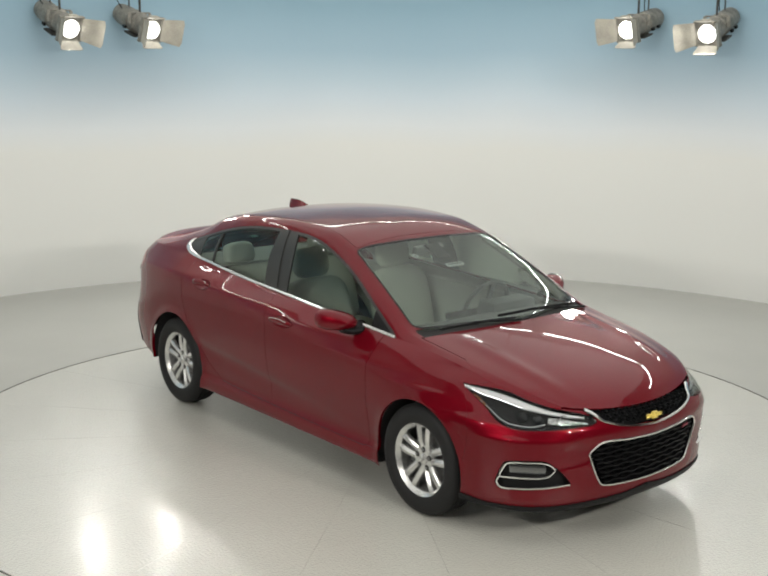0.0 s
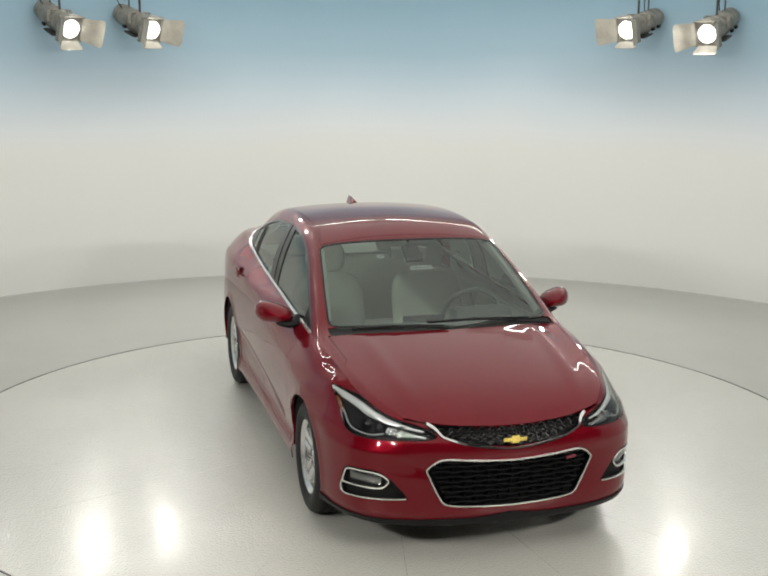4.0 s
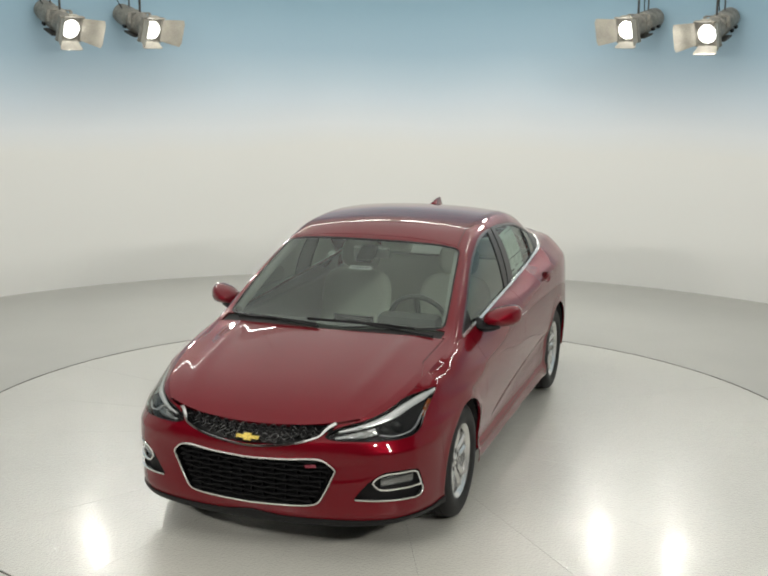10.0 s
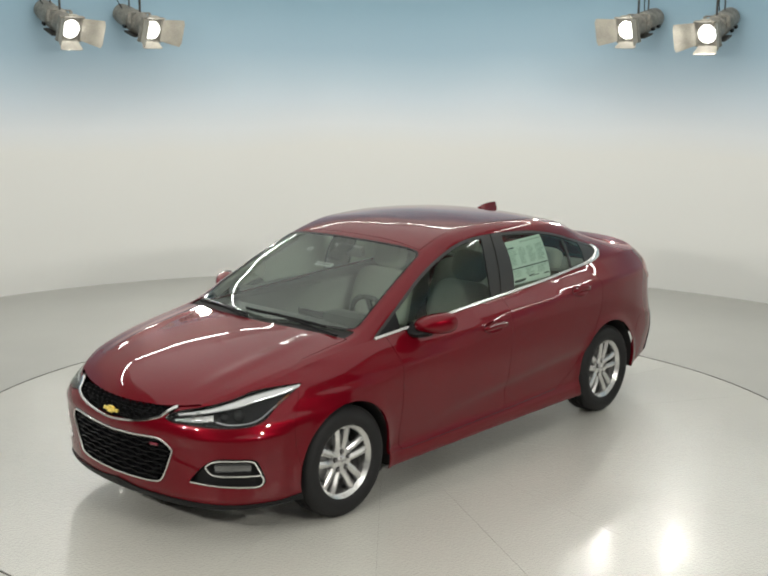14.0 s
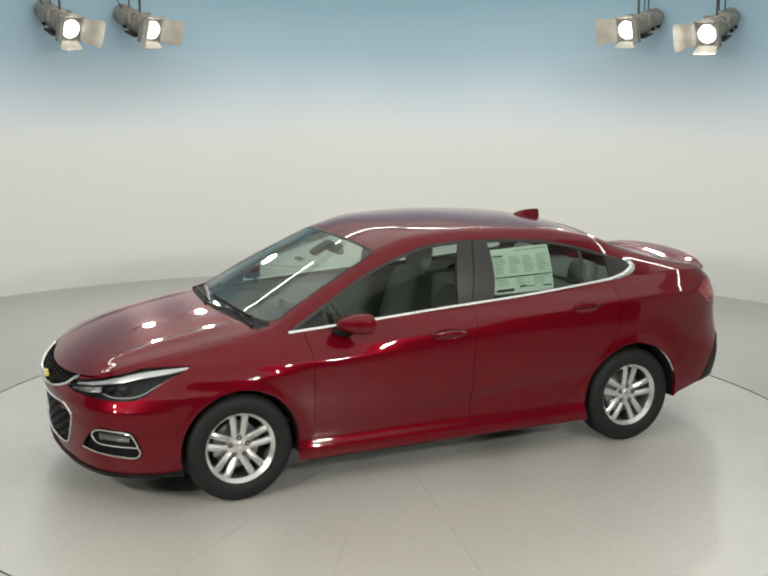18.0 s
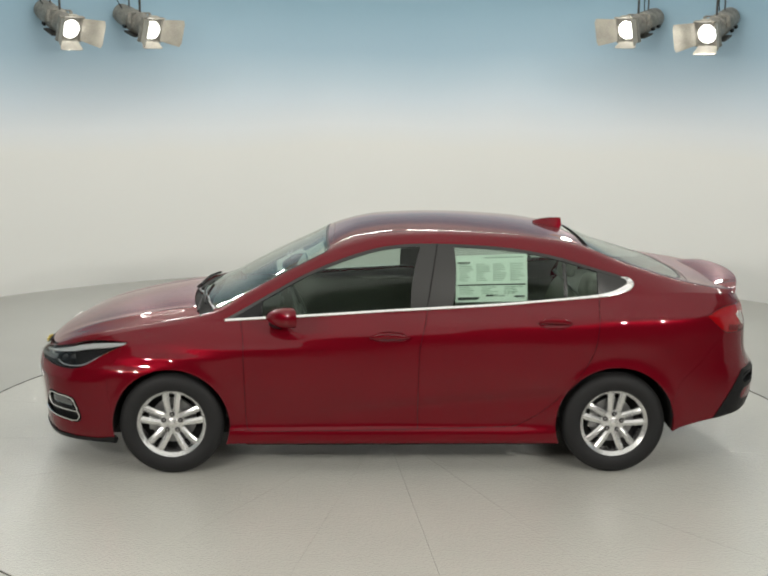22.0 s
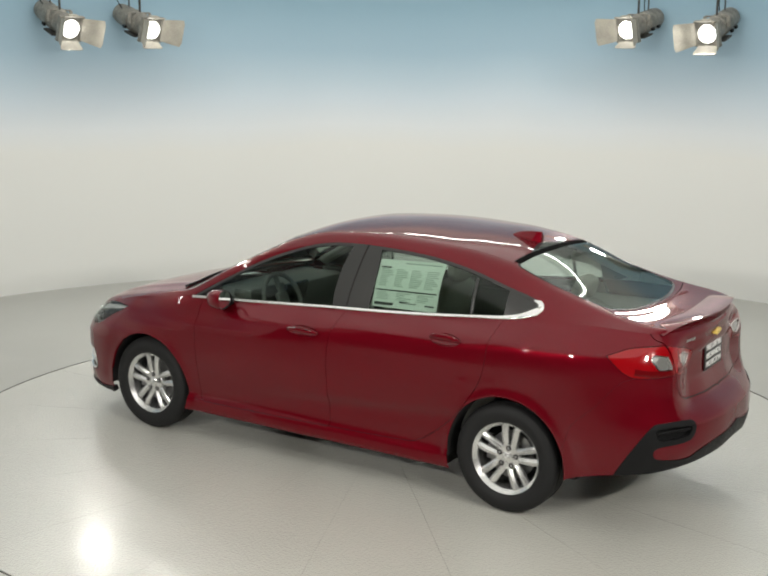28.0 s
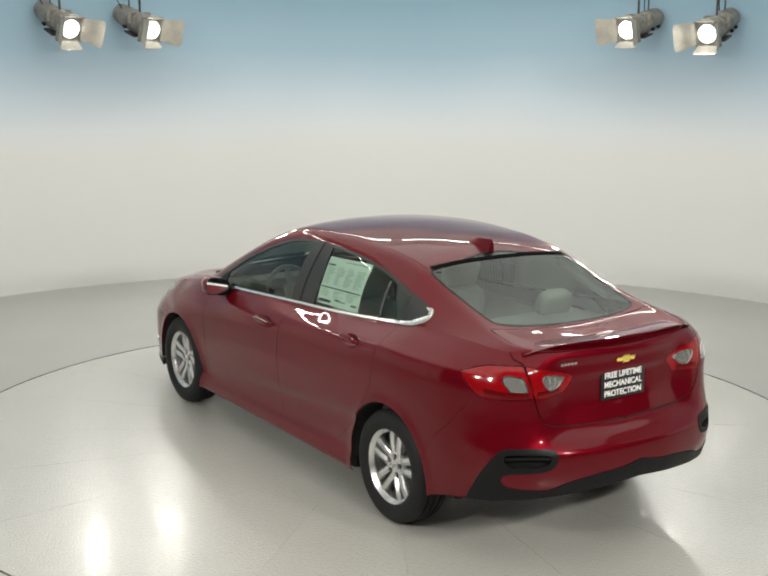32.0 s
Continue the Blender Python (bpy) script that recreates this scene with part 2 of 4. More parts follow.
# top edge of the ring and how far it leans in
AT = [a_at(x) for x in (2.285, 2.24, 2.09, 1.9, 1.6, 1.25, 1.0, .6, 0, -.6, -1.2, -1.5, -1.8, -2.05, -2.2, -2.33, -2.38)]
z_top = pchip(AT, (.705, .716, .755, .80, .868, .918, .94, .962, .998, 1.03, 1.078, 1.105, 1.105, 1.095, 1.085, 1.08, 1.08))
d_top = pchip(AT, (.07, .075, .12, .145, .155, .145, .128, .128, .135, .148, .17, .18, .172, .15, .14, .15, .155))
z_bot = pchip([a_at(x) for x in (2.285, 2.1, 1.9, 1.6, 1.0, -1.0, -1.68, -1.77, -2.0, -2.26, -2.38)], (.203, .203, .203, .203, .195, .195, .26, .295, .34, .37, .415))
# how far the section leans in, low to high, at stations round the car
SECT = [
    (2.285, (.17, .10), (.22, .05), (.27, .035), (.40, .028), (.52, .016), (.59, .0), (.63, .004), (.66, .018), (.72, .08)),
    (2.23, (.17, .09), (.22, .045), (.27, .032), (.40, .025), (.52, .014), (.59, .0), (.63, .006), (.67, .03), (.73, .09)),
    (2.0, (.17, .06), (.22, .02), (.27, .008), (.40, .004), (.50, .0), (.575, .002), (.60, .014), (.66, .042), (.74, .092), (.80, .14)),
    (1.66, (.17, .03), (.22, .012), (.30, .004), (.45, .0), (.60, .0), (.645, .006), (.675, .026), (.74, .056), (.80, .088), (.87, .15)),
    (1.3, (.17, .02), (.22, .01), (.35, .004), (.50, .0), (.66, .0), (.725, .005), (.755, .024), (.82, .053), (.88, .095), (.94, .165)),
    (.9, (.17, .05), (.21, .02), (.26, .024), (.31, .046), (.42, .030), (.60, .004), (.74, .0), (.785, .005), (.812, .026), (.86, .058), (.95, .135)),
    (.2, (.17, .05), (.21, .018), (.26, .022), (.31, .046), (.40, .034), (.52, .014), (.68, .0), (.78, .002), (.85, .010), (.875, .018), (.91, .05), (.99, .133)),
    (-.7, (.17, .05), (.21, .018), (.26, .022), (.31, .046), (.40, .036), (.52, .018), (.70, .002), (.82, .002), (.90, .010), (.93, .018), (.965, .055), (1.04, .152)),
    (-1.35, (.17, .03), (.22, .015), (.36, .008), (.55, .004), (.72, .006), (.82, .004), (.92, .010), (.97, .022), (1.01, .068), (1.10, .178)),
    (-1.8, (.17, .06), (.24, .03), (.36, .012), (.52, .002), (.66, .006), (.80, .012), (.90, .016), (.972, .028), (1.01, .066), (1.11, .175)),
    (-2.1, (.20, .08), (.26, .045), (.36, .022), (.52, .0), (.60, .004), (.70, .020), (.80, .030), (.90, .034), (1.0, .062), (1.10, .15)),
    (-2.25, (.20, .10), (.26, .06), (.36, .03), (.50, .0), (.60, .006), (.67, .028), (.76, .050), (.88, .058), (1.0, .075), (1.09, .135)),
    (-2.34, (.20, .12), (.26, .075), (.36, .03), (.50, .0), (.59, .004), (.64, .04), (.70, .11), (.85, .145), (1.0, .14), (1.06, .125), (1.09, .14)),
    (-2.38, (.20, .12), (.26, .08), (.36, .032), (.50, .0), (.59, .004), (.64, .05), (.69, .118), (.76, .15), (.80, .170), (.92, .172), (.955, .150), (1.0, .145), (1.05, .132), (1.09, .15)),
]
NA, NZ = 470, 72
HUBS = ((1.35, .316, .352), (-1.35, .316, .364))      # x, z and arch radius


def ring_half():
    """Grid of the lower body's left half: points and (arc, height) of each."""
    a = np.linspace(0, ARC[-1], NA)
    sa = [a_at(s[0]) for s in SECT]
    sa[0], sa[-1] = 0, ARC[-1]
    zz = np.linspace(.15, 1.2, 211)
    tab = np.array([pchip([q[0] for q in s[1:]], [q[1] for q in s[1:]])(zz) for s in SECT])
    tab = np.array([pchip(sa, tab[:, j])(a) for j in range(len(zz))]).T          # arc by height
    v = np.linspace(0, 1, NZ)
    P = np.zeros((NA, NZ, 3))
    Q = np.zeros((NA, NZ, 2))
    x, y, nx, ny = plan(a)
    for i in range(NA):
        zb, zt = float(z_bot(a[i])), float(z_top(a[i]))
        z = zb + v * (zt - zb)
        d = np.interp(z, zz, tab[i])
        dz = d[-1]
        w = np.clip((z - (zt - .16)) / .16, 0, 1) ** 1.5
        d = d + w * (float(d_top(a[i])) - dz)          # reach the top edge's lean
        zl = .36 + (.6 - x[i]) * .085                   # the scoop low on the doors
        wl = np.clip((.65 - x[i]) / .7, 0, 1) * np.clip((x[i] + 1.12) / .1, 0, 1)
        d = d + .014 * wl * np.where(z < zl, np.exp(-((zl - z) / .075) ** 2), np.exp(-((z - zl) / .042) ** 2))
        for hx, hz, hr in HUBS:                         # lips of the wheel arches
            r = np.hypot(x[i] - hx, z - hz)
            d = d - .007 * np.exp(-((r - hr) / .035) ** 2)
        P[i, :, 0], P[i, :, 1], P[i, :, 2] = x[i] - nx[i] * d, y[i] - ny[i] * d, z
        Q[i, :, 0], Q[i, :, 1] = a[i], z
    P[0, :, 1] = P[-1, :, 1] = 0
    return P, Q


# the cap: stations from the bonnet's front edge to the boot's rear edge
CAP = [(2.215, 2.085), (2.0, 1.90), (1.6, 1.53), (1.24, 1.12), (.8, .73), (.31, .345), (-.3, -.3), (-1.13, -1.15), (-1.5, -1.46), (-1.9, -1.78), (-2.1, -1.99), (-2.235, -2.13)]
x_edge = pchip([c[0] for c in CAP], [c[1] for c in CAP])
RAIL = [(2.085, .52, .742), (1.90, .625, .812), (1.53, .685, .892), (1.25, .705, .94), (1.12, .715, .965), (1.05, .712, .99), (.9, .69, 1.075), (.6, .637, 1.237), (.345, .592, 1.360),
        (.1, .574, 1.424), (-.3, .570, 1.442), (-.8, .564, 1.423), (-1.15, .552, 1.368), (-1.46, .555, 1.248), (-1.78, .58, 1.155), (-1.99, .60, 1.118), (-2.13, .55, 1.10)]
y_rail, z_rail = pchip([r[0] for r in RAIL], [r[1] for r in RAIL]), pchip([r[0] for r in RAIL], [r[2] for r in RAIL])
z_mid = pchip((2.215, 2.15, 2.0, 1.8, 1.6, 1.4, 1.26, 1.22, 1.15, .9, .6, .31, .2, 0, -.3, -.7, -1.0, -1.13, -1.2, -1.5, -1.85, -1.92, -2.0, -2.15, -2.235),
              (.705, .755, .825, .885, .93, .965, .985, .992, 1.015, 1.135, 1.278, 1.418, 1.450, 1.475, 1.484, 1.466, 1.432, 1.403, 1.382, 1.258, 1.143, 1.126, 1.118, 1.10, 1.082))
NU, N1, N2 = 330, 16, 34


def cap_half(P):
    """Grid of bonnet, glass, roof and boot, left half, from the ring's top edge inwards."""
    top = P[:, -1]
    xi = np.linspace(2.215, -2.235, NU)
    G = np.zeros((NU, N1 + N2, 3))
    order = np.argsort(top[:, 0])
    tx, ty, tz = top[order, 0], top[order, 1], top[order, 2]
    for i in range(NU):
        xe = float(x_edge(xi[i]))
        ye, ze = np.interp(xe, tx, ty), np.interp(xe, tx, tz)
        yr, zr, zc = float(y_rail(xe)), float(z_rail(xe)), float(z_mid(xi[i]))
        t = np.linspace(0, 1, N1 + 1)[:-1]
        h = zr - ze
        yy = ye + (yr - ye) * t + min(.028, .10 * abs(h)) * 4 * t * (1 - t)
        z1 = ze + h * t
        s = np.linspace(1, 0, N2)
        y2 = yr * s
        pw = 2.9 - .8 * float(np.clip((.45 - xi[i]) / .4, 0, 1) * np.clip((xi[i] + 1.3) / .4, 0, 1))
        z2 = zc + (zr - zc) * s ** pw
        y, z = np.concatenate([yy, y2]), np.concatenate([z1, z2])
        x = xi[i] - (xi[i] - xe) * np.minimum(1, y / ye) ** 2
        if xi[i] > 1.22:                                # the two folds along the bonnet
            f = np.clip((xi[i] - 1.22) / .2, 0, 1) * np.clip((2.2 - xi[i]) / .3, 0, 1)
            z = z + .008 * f * np.exp(-((y - .50 * ye / .75 - .02) / .05) ** 2)
        G[i, :, 0], G[i, :, 1], G[i, :, 2] = x, y, z
    # round the roof rail off
    for _ in range(5):
        H = G.copy()
        for j in range(N1 - 4, N1 + 4):
            G[:, j, 1:] = (H[:, j - 1, 1:] + 2 * H[:, j, 1:] + H[:, j + 1, 1:]) / 4
    # soften along the length
    for _ in range(3):
        G[1:-1, :, 2] = (G[:-2, :, 2] + 2 * G[1:-1, :, 2] + G[2:, :, 2]) / 4
    G[:, 0] = np.array([[float(x_edge(q)), np.interp(float(x_edge(q)), tx, ty), np.interp(float(x_edge(q)), tx, tz)] for q in xi])
    G[:, -1, 1] = 0
    return G


class Sheet:
    """A piece of skin: points, flat coordinates in which it is cut, faces."""

    def __init__(self, v, q, f):
        self.v, self.q, self.f = v, q, f

    @staticmethod
    def grid(P, Q, flip=False):
        n, m = P.shape[:2]
        i = np.arange(n * m).reshape(n, m)
        f = np.stack([i[:-1, :-1], i[1:, :-1], i[1:, 1:], i[:-1, 1:]], -1).reshape(-1, 4)
        if flip:
            f = f[:, ::-1]
        return Sheet(P.reshape(-1, 3).copy(), Q.reshape(n * m, -1).copy(), [tuple(k) for k in f.tolist()])

    def part(self, faces):
        used = sorted({i for k in faces for i in k})
        at = {o: j for j, o in enumerate(used)}
        return Sheet(self.v[used], self.q[used], [tuple(at[i] for i in k) for k in faces])

    def cut(self, d):
        """Split where the signed distance d of the points is 0: (inside, outside)."""
        d = np.where(np.abs(d) < 2e-5, 0, d)
        v, q = [tuple(p) for p in self.v], [tuple(p) for p in self.q]
        sv, sq = self.v, self.q
        made, ins, outs = {}, [], []
        neg, pos = d < 0, d > 0
        for k in self.f:
            n, p = any(neg[i] for i in k), any(pos[i] for i in k)
            if not n and not p:
                outs.append(k)
            elif not n:
                outs.append(k)
            elif not p:
                ins.append(k)
            else:
                a, b = [], []
                for j, i in enumerate(k):
                    o = k[(j + 1) % len(k)]
                    if d[i] <= 0:
                        a.append(i)
                    if d[i] >= 0:
                        b.append(i)
                    if d[i] * d[o] < 0:
                        e = (min(i, o), max(i, o))
                        if e not in made:
                            t = d[e[0]] / (d[e[0]] - d[e[1]])
                            made[e] = len(v)
                            v.append(tuple(sv[e[0]] * (1 - t) + sv[e[1]] * t))
                            q.append(tuple(sq[e[0]] * (1 - t) + sq[e[1]] * t))
                        a.append(made[e])
                        b.append(made[e])
                if len(a) > 2:
                    ins.append(tuple(a))
                if len(b) > 2:
                    outs.append(tuple(b))
        s = Sheet(np.array(v), np.array(q), [])
        return s.part(ins), s.part(outs)

    def normals(self):
        n = np.zeros_like(self.v)
        for k in self.f:
            a = self.v[k[0]]
            c = np.zeros(3)
            for j in range(1, len(k) - 1):
                c += np.cross(self.v[k[j]] - a, self.v[k[j + 1]] - a)
            for i in k:
                n[i] += c
        ln = np.linalg.norm(n, axis=1)
        ln[ln == 0] = 1
        return n / ln[:, None]

    def mirrored(self):
        return Sheet(self.v * [1, -1, 1], self.q, [k[::-1] for k in self.f])

    def joined(self, o):
        n = len(self.v)
        return Sheet(np.vstack([self.v, o.v]), np.vstack([self.q[:, :2], o.q[:, :2]]), self.f + [tuple(i + n for i in k) for k in o.f])

    def both(self):
        return self.joined(self.mirrored())


def curve(pts, closed=True, n=8):
    """A closed outline through design points, rounded where it bends gently and sharp where a point is given twice."""
    pts = [tuple(p) for p in pts]
    out, m = [], len(pts)
    for i in range(m if closed else m - 1):
        p0, p1, p2, p3 = pts[(i - 1) % m], pts[i], pts[(i + 1) % m], pts[(i + 2) % m]
        if p1 == p2:
            continue
        if not closed:
            p0, p3 = pts[max(i - 1, 0)], pts[min(i + 2, m - 1)]
        a0, a1, a2, a3 = (np.array(p, float) for p in (p0, p1, p2, p3))
        l = np.linalg.norm(a2 - a1)

        def tang(u, w, z):
            if np.allclose(u, w) or np.allclose(w, z):
                return None
            c = (z - u) / np.linalg.norm(z - u)
            return c * l
        m1, m2 = tang(a0, a1, a2), tang(a1, a2, a3)
        m1 = (a2 - a1) if m1 is None else m1
        m2 = (a2 - a1) if m2 is None else m2
        for t in np.linspace(0, 1, n, endpoint=False):
            h = (2 * t**3 - 3 * t**2 + 1) * a1 + (t**3 - 2 * t**2 + t) * m1 + (3 * t**2 - 2 * t**3) * a2 + (t**3 - t**2) * m2
            out.append(h)
    if not closed:
        out.append(np.array(pts[-1], float))
    return np.array(out)


def inside_of(poly, q):
    """Signed distance of the points q to an outline, below 0 inside."""
    d = np.full(len(q), 1e9)
    odd = np.zeros(len(q), bool)
    x, y = q[:, 0], q[:, 1]
    for i in range(len(poly)):
        a, b = poly[i], poly[(i + 1) % len(poly)]
        e = b - a
        ll = e @ e
        if ll < 1e-14:
            continue
        t = np.clip(((x - a[0]) * e[0] + (y - a[1]) * e[1]) / ll, 0, 1)
        d = np.minimum(d, np.hypot(x - a[0] - t * e[0], y - a[1] - t * e[1]))
        c = (a[1] > y) != (b[1] > y)
        with np.errstate(divide="ignore", invalid="ignore"):
            odd ^= c & (x < (b[0] - a[0]) * (y - a[1]) / (b[1] - a[1] + 1e-30) + a[0])
    return np.where(odd, -d, d)


RP, RQ = ring_half()
CG = cap_half(RP)
CQ = np.zeros((NU, N1 + N2, 2))                        # station, and share of the way from the middle out to the rail (past 1 on the sides)
CQ[..., 0] = np.linspace(2.215, -2.235, NU)[:, None]
CQ[..., 1] = np.concatenate([2 - np.linspace(0, 1, N1 + 1)[:-1], np.linspace(1, 0, N2)])[None, :]
# ---- hanging spots with barn doors ----
def spot(lens, aim, sd, wide):
    """Round lens in a square hood with four flaps, long ribbed housing behind, hung on rods."""
    top = tagged(new("stage_spotlight"), "lit grey metal stage spotlight with open barn doors, hanging on rods", "spotlight", "spotlights under the ceiling")
    m = look(lens, aim)                                 # looks along -z
    top.matrix_world = m
    inv = m.inverted()
    part("housing", lathe([(.0, .62), (.06, .62), (.098, .59), (.110, .52), (.110, .34), (.118, .335), (.118, .31), (.110, .305), (.110, .24), (.118, .235), (.118, .21), (.110, .205), (.110, .10), (.118, .08), (.118, .02), (.108, .02), (.105, .03), (.105, .06)], 32), LAMP_BODY, top, "ribbed grey metal housing")
    part("lens", lathe([(.0, -.034), (.045, -.030), (.075, -.020), (.088, -.006), (.092, .014)], 32), LAMP_HOT, top, "glowing lens")
    hood = part("hood_frame", join(box(-.135, .135, .112, .13, .0, .05, .004), box(-.135, .135, -.13, -.112, .0, .05, .004), box(-.13, -.112, -.112, .112, .0, .05, .004), box(.112, .13, -.112, .112, .0, .05, .004)), LAMP_BODY, top)
    for k, (rx, rz, l, w) in enumerate(((0, 0, .10, .09), (0, 180, .15, .10), (0, 90, .19, .115), (0, 270, .19, .115))):
        op, l = wide[k]
        v = [(-w, 0, 0), (w, 0, 0), (w * 1.25, l, 0), (w * .9, l * 1.08, 0), (-w * .9, l * 1.08, 0), (-w * 1.25, l, 0)]
        v = v + [(x, y, .004) for x, y, z in v]
        f = [(0, 1, 2, 3, 4, 5), (11, 10, 9, 8, 7, 6)] + [(i, 6 + i, 6 + (i + 1) % 6, (i + 1) % 6) for i in range(6)]
        part("barn_door", moved((v, f), pose(0, 0, 0, 0, 0, rz) @ pose(0, .12, .0, -90 + op, 0, 0)), FLAP, top, smooth=0)
    fv = [(x, y, .012) for x, y in [(.125 * max(-1, min(1, 1.5 * math.cos(k * math.pi / 16))), .125 * max(-1, min(1, 1.5 * math.sin(k * math.pi / 16)))) for k in range(32)]] + [(.093 * math.cos(k * math.pi / 16), .093 * math.sin(k * math.pi / 16), .012) for k in range(32)]
    part("front_plate", (fv, [(k, (k + 1) % 32, 32 + (k + 1) % 32, 32 + k) for k in range(32)]), LAMP_BODY, top, smooth=0)
    part("shutter_bracket", box(-.13, .13, -.118, -.10, .12, .30, .006), LAMP_DARK, top, "dark bracket under the housing")
    part("gel_clip", box(-.05, .05, .13, .15, -.01, .03, .003), FLAP, top)
    for kx, kz in ((-.128, .30), (.128, .30), (-.12, .42)):
        part("shutter_handle", box(kx - .012, kx + .012, -.075, -.045, kz - .02, kz + .03, .005), BLACK, top)
    yoke = [Vector((sx * .125, 0, .22)) for sx in (-1, 1)]
    up = inv.to_3x3() @ Vector((0, 0, 1))
    for p in yoke:
        part("yoke_arm", tube([p, p + up * .11], .010, 6, False, 2.0), LAMP_BODY, top)
    bar = part("yoke_bar", tube([yoke[0] + up * .11, yoke[1] + up * .11], .010, 6), LAMP_BODY, top)
    h = CEIL - (m @ (Vector((0, 0, .22)) + up * .11)).z
    part("hanging_rod", tube([Vector((0, 0, .22)) + up * .11, Vector((0, 0, .22)) + up * (.11 + h)], .012, 8), LAMP_DARK, top)
    part("hanging_rod", tube([Vector((0, 0, .42)) + up * .08, Vector((0, 0, .42)) + up * (.17 + h)], .008, 8), LAMP_DARK, top)
    part("power_cable", tube(curve([Vector((.05, .05, .45)), Vector((.10, .06, .52)) + up * .12, Vector((.04, .0, .48)) + up * (.5), Vector((.0, 0, .40)) + up * (.12 + h)], False, 6), .006, 6), BLACK, top, "black power cable")
    knob = part("tilt_knob", moved(lathe([(.0, 0), (.022, 0), (.022, .03), (0, .03)], 12), Matrix.Translation((-.13 if sd < 0 else .10, -.03, .24)) @ pose(0, 0, 0, 0, 90)), BLACK, top)
    return top


AIMS = [(x - sd * w * k, y - k, z - d * k) for (x, y, z, sd), k, d, w in zip(SPOTS, (3.4, 3.6, 3.6, 3.4), (.56, .50, .36, .44), (1.0, 1.08, .95, .82))]
FLAPS = (((30, .05), (38, .10), (50, .21), (12, .10)), ((30, .05), (38, .08), (62, .21), (12, .13)),      # opening and length: top, bottom, sides
         ((30, .05), (36, .08), (12, .13), (64, .20)), ((30, .05), (30, .11), (12, .10), (46, .21)))
for i, (x, y, z, sd) in enumerate(SPOTS):
    spot((x, y, z), AIMS[i], sd, FLAPS[i])
    v = (Vector(AIMS[i]) - Vector((x, y, z))).normalized()
    area_lamp("spot_light", look(Vector((x, y, z)) + v * .042, AIMS[i]), 18, "DISK", .19, 0, (1, .97, .9), 150)
for x, y, z, sd in FRONT_SPOTS:
    spot((x, y, z), (0, 0, .6), sd, FLAPS[0 if sd < 0 else 3])
    v = (Vector((0, 0, .6)) - Vector((x, y, z))).normalized()
    area_lamp("spot_light", look(Vector((x, y, z)) + v * .042, (0, 0, .6)), 38, "DISK", .19, 0, (1, .97, .9), 105)
for k in TUBES:
    fx = tagged(new("tube_light"), "long white fluorescent tube fitting hanging on two rods", "tube light", "tube lights round the cyclorama")
    fx.matrix_world = pose(4.45 * math.cos(radians(k)), 4.45 * math.sin(radians(k)), 3.60, 0, 0, k + 90)
    part("housing", box(-1.0, 1.0, -.05, .05, .0, .055, .012), WHITE, fx, "white enamelled housing")
    for x in (-.7, .7):
        part("hanging_rod", moved(lathe([(.006, .05), (.006, CEIL - 3.60)], 8), pose(x, 0, 0)), LAMP_DARK, fx)
# ---- turning the skin into panels ----
seams = []


def welded(s):
    """Merge points that lie on one another."""
    key, at, keep = {}, [], []
    for i, p in enumerate(s.v):
        k = (round(p[0], 5), round(p[1], 5), round(p[2], 5))
        if k not in key:
            key[k] = len(keep)
            keep.append(i)
        at.append(key[k])
    f = []
    for k in s.f:
        n = []
        for i in k:
            if at[i] not in n:
                n.append(at[i])
        if len(n) > 2:
            f.append(tuple(n))
    return Sheet(s.v[keep], s.q[keep], f)


def rim_edges(s):
    seen = {}
    for k in s.f:
        for j in range(len(k)):
            a, b = k[j], k[(j + 1) % len(k)]
            e = (min(a, b), max(a, b))
            seen[e] = None if e in seen else (a, b)
    return [e for e in seen.values() if e]


def skin(s, lip=.012, out=0.0, middle=False):
    """Points and faces of a panel with folded-in edges; middle: the panel spans both sides."""
    if middle:
        s = s.both()
    s = welded(s)
    n = s.normals()
    v = s.v + n * out
    f = list(s.f)
    if lip:
        e = rim_edges(s)
        ids = sorted({i for k in e for i in k})
        at = {o: len(v) + j for j, o in enumerate(ids)}
        v = np.vstack([v, s.v[ids] - n[ids] * lip])
        f += [(b, a, at[a], at[b]) for a, b in e]
    return v, f


def off(s, d):
    s = welded(s)
    return Sheet(s.v + s.normals() * d, s.q, s.f)


def carve(s, dist, gap=.0015, keep=True):
    """Cut a panel out of s, leaving a shut gap; dist(s) is below 0 inside."""
    a, b = s.cut(dist(s) + gap)
    band, b = b.cut(dist(b) - gap) if len(b.f) else (b, b)
    if keep and len(band.f):
        seams.append(off(band, -.007))
    return a, b


def flat(poly):
    c = curve(poly)
    return lambda s: inside_of(c, s.q) if len(s.v) else np.zeros(0)


def side(poly):
    c = curve(poly)
    return lambda s: inside_of(c, s.v[:, [0, 2]]) if len(s.v) else np.zeros(0)


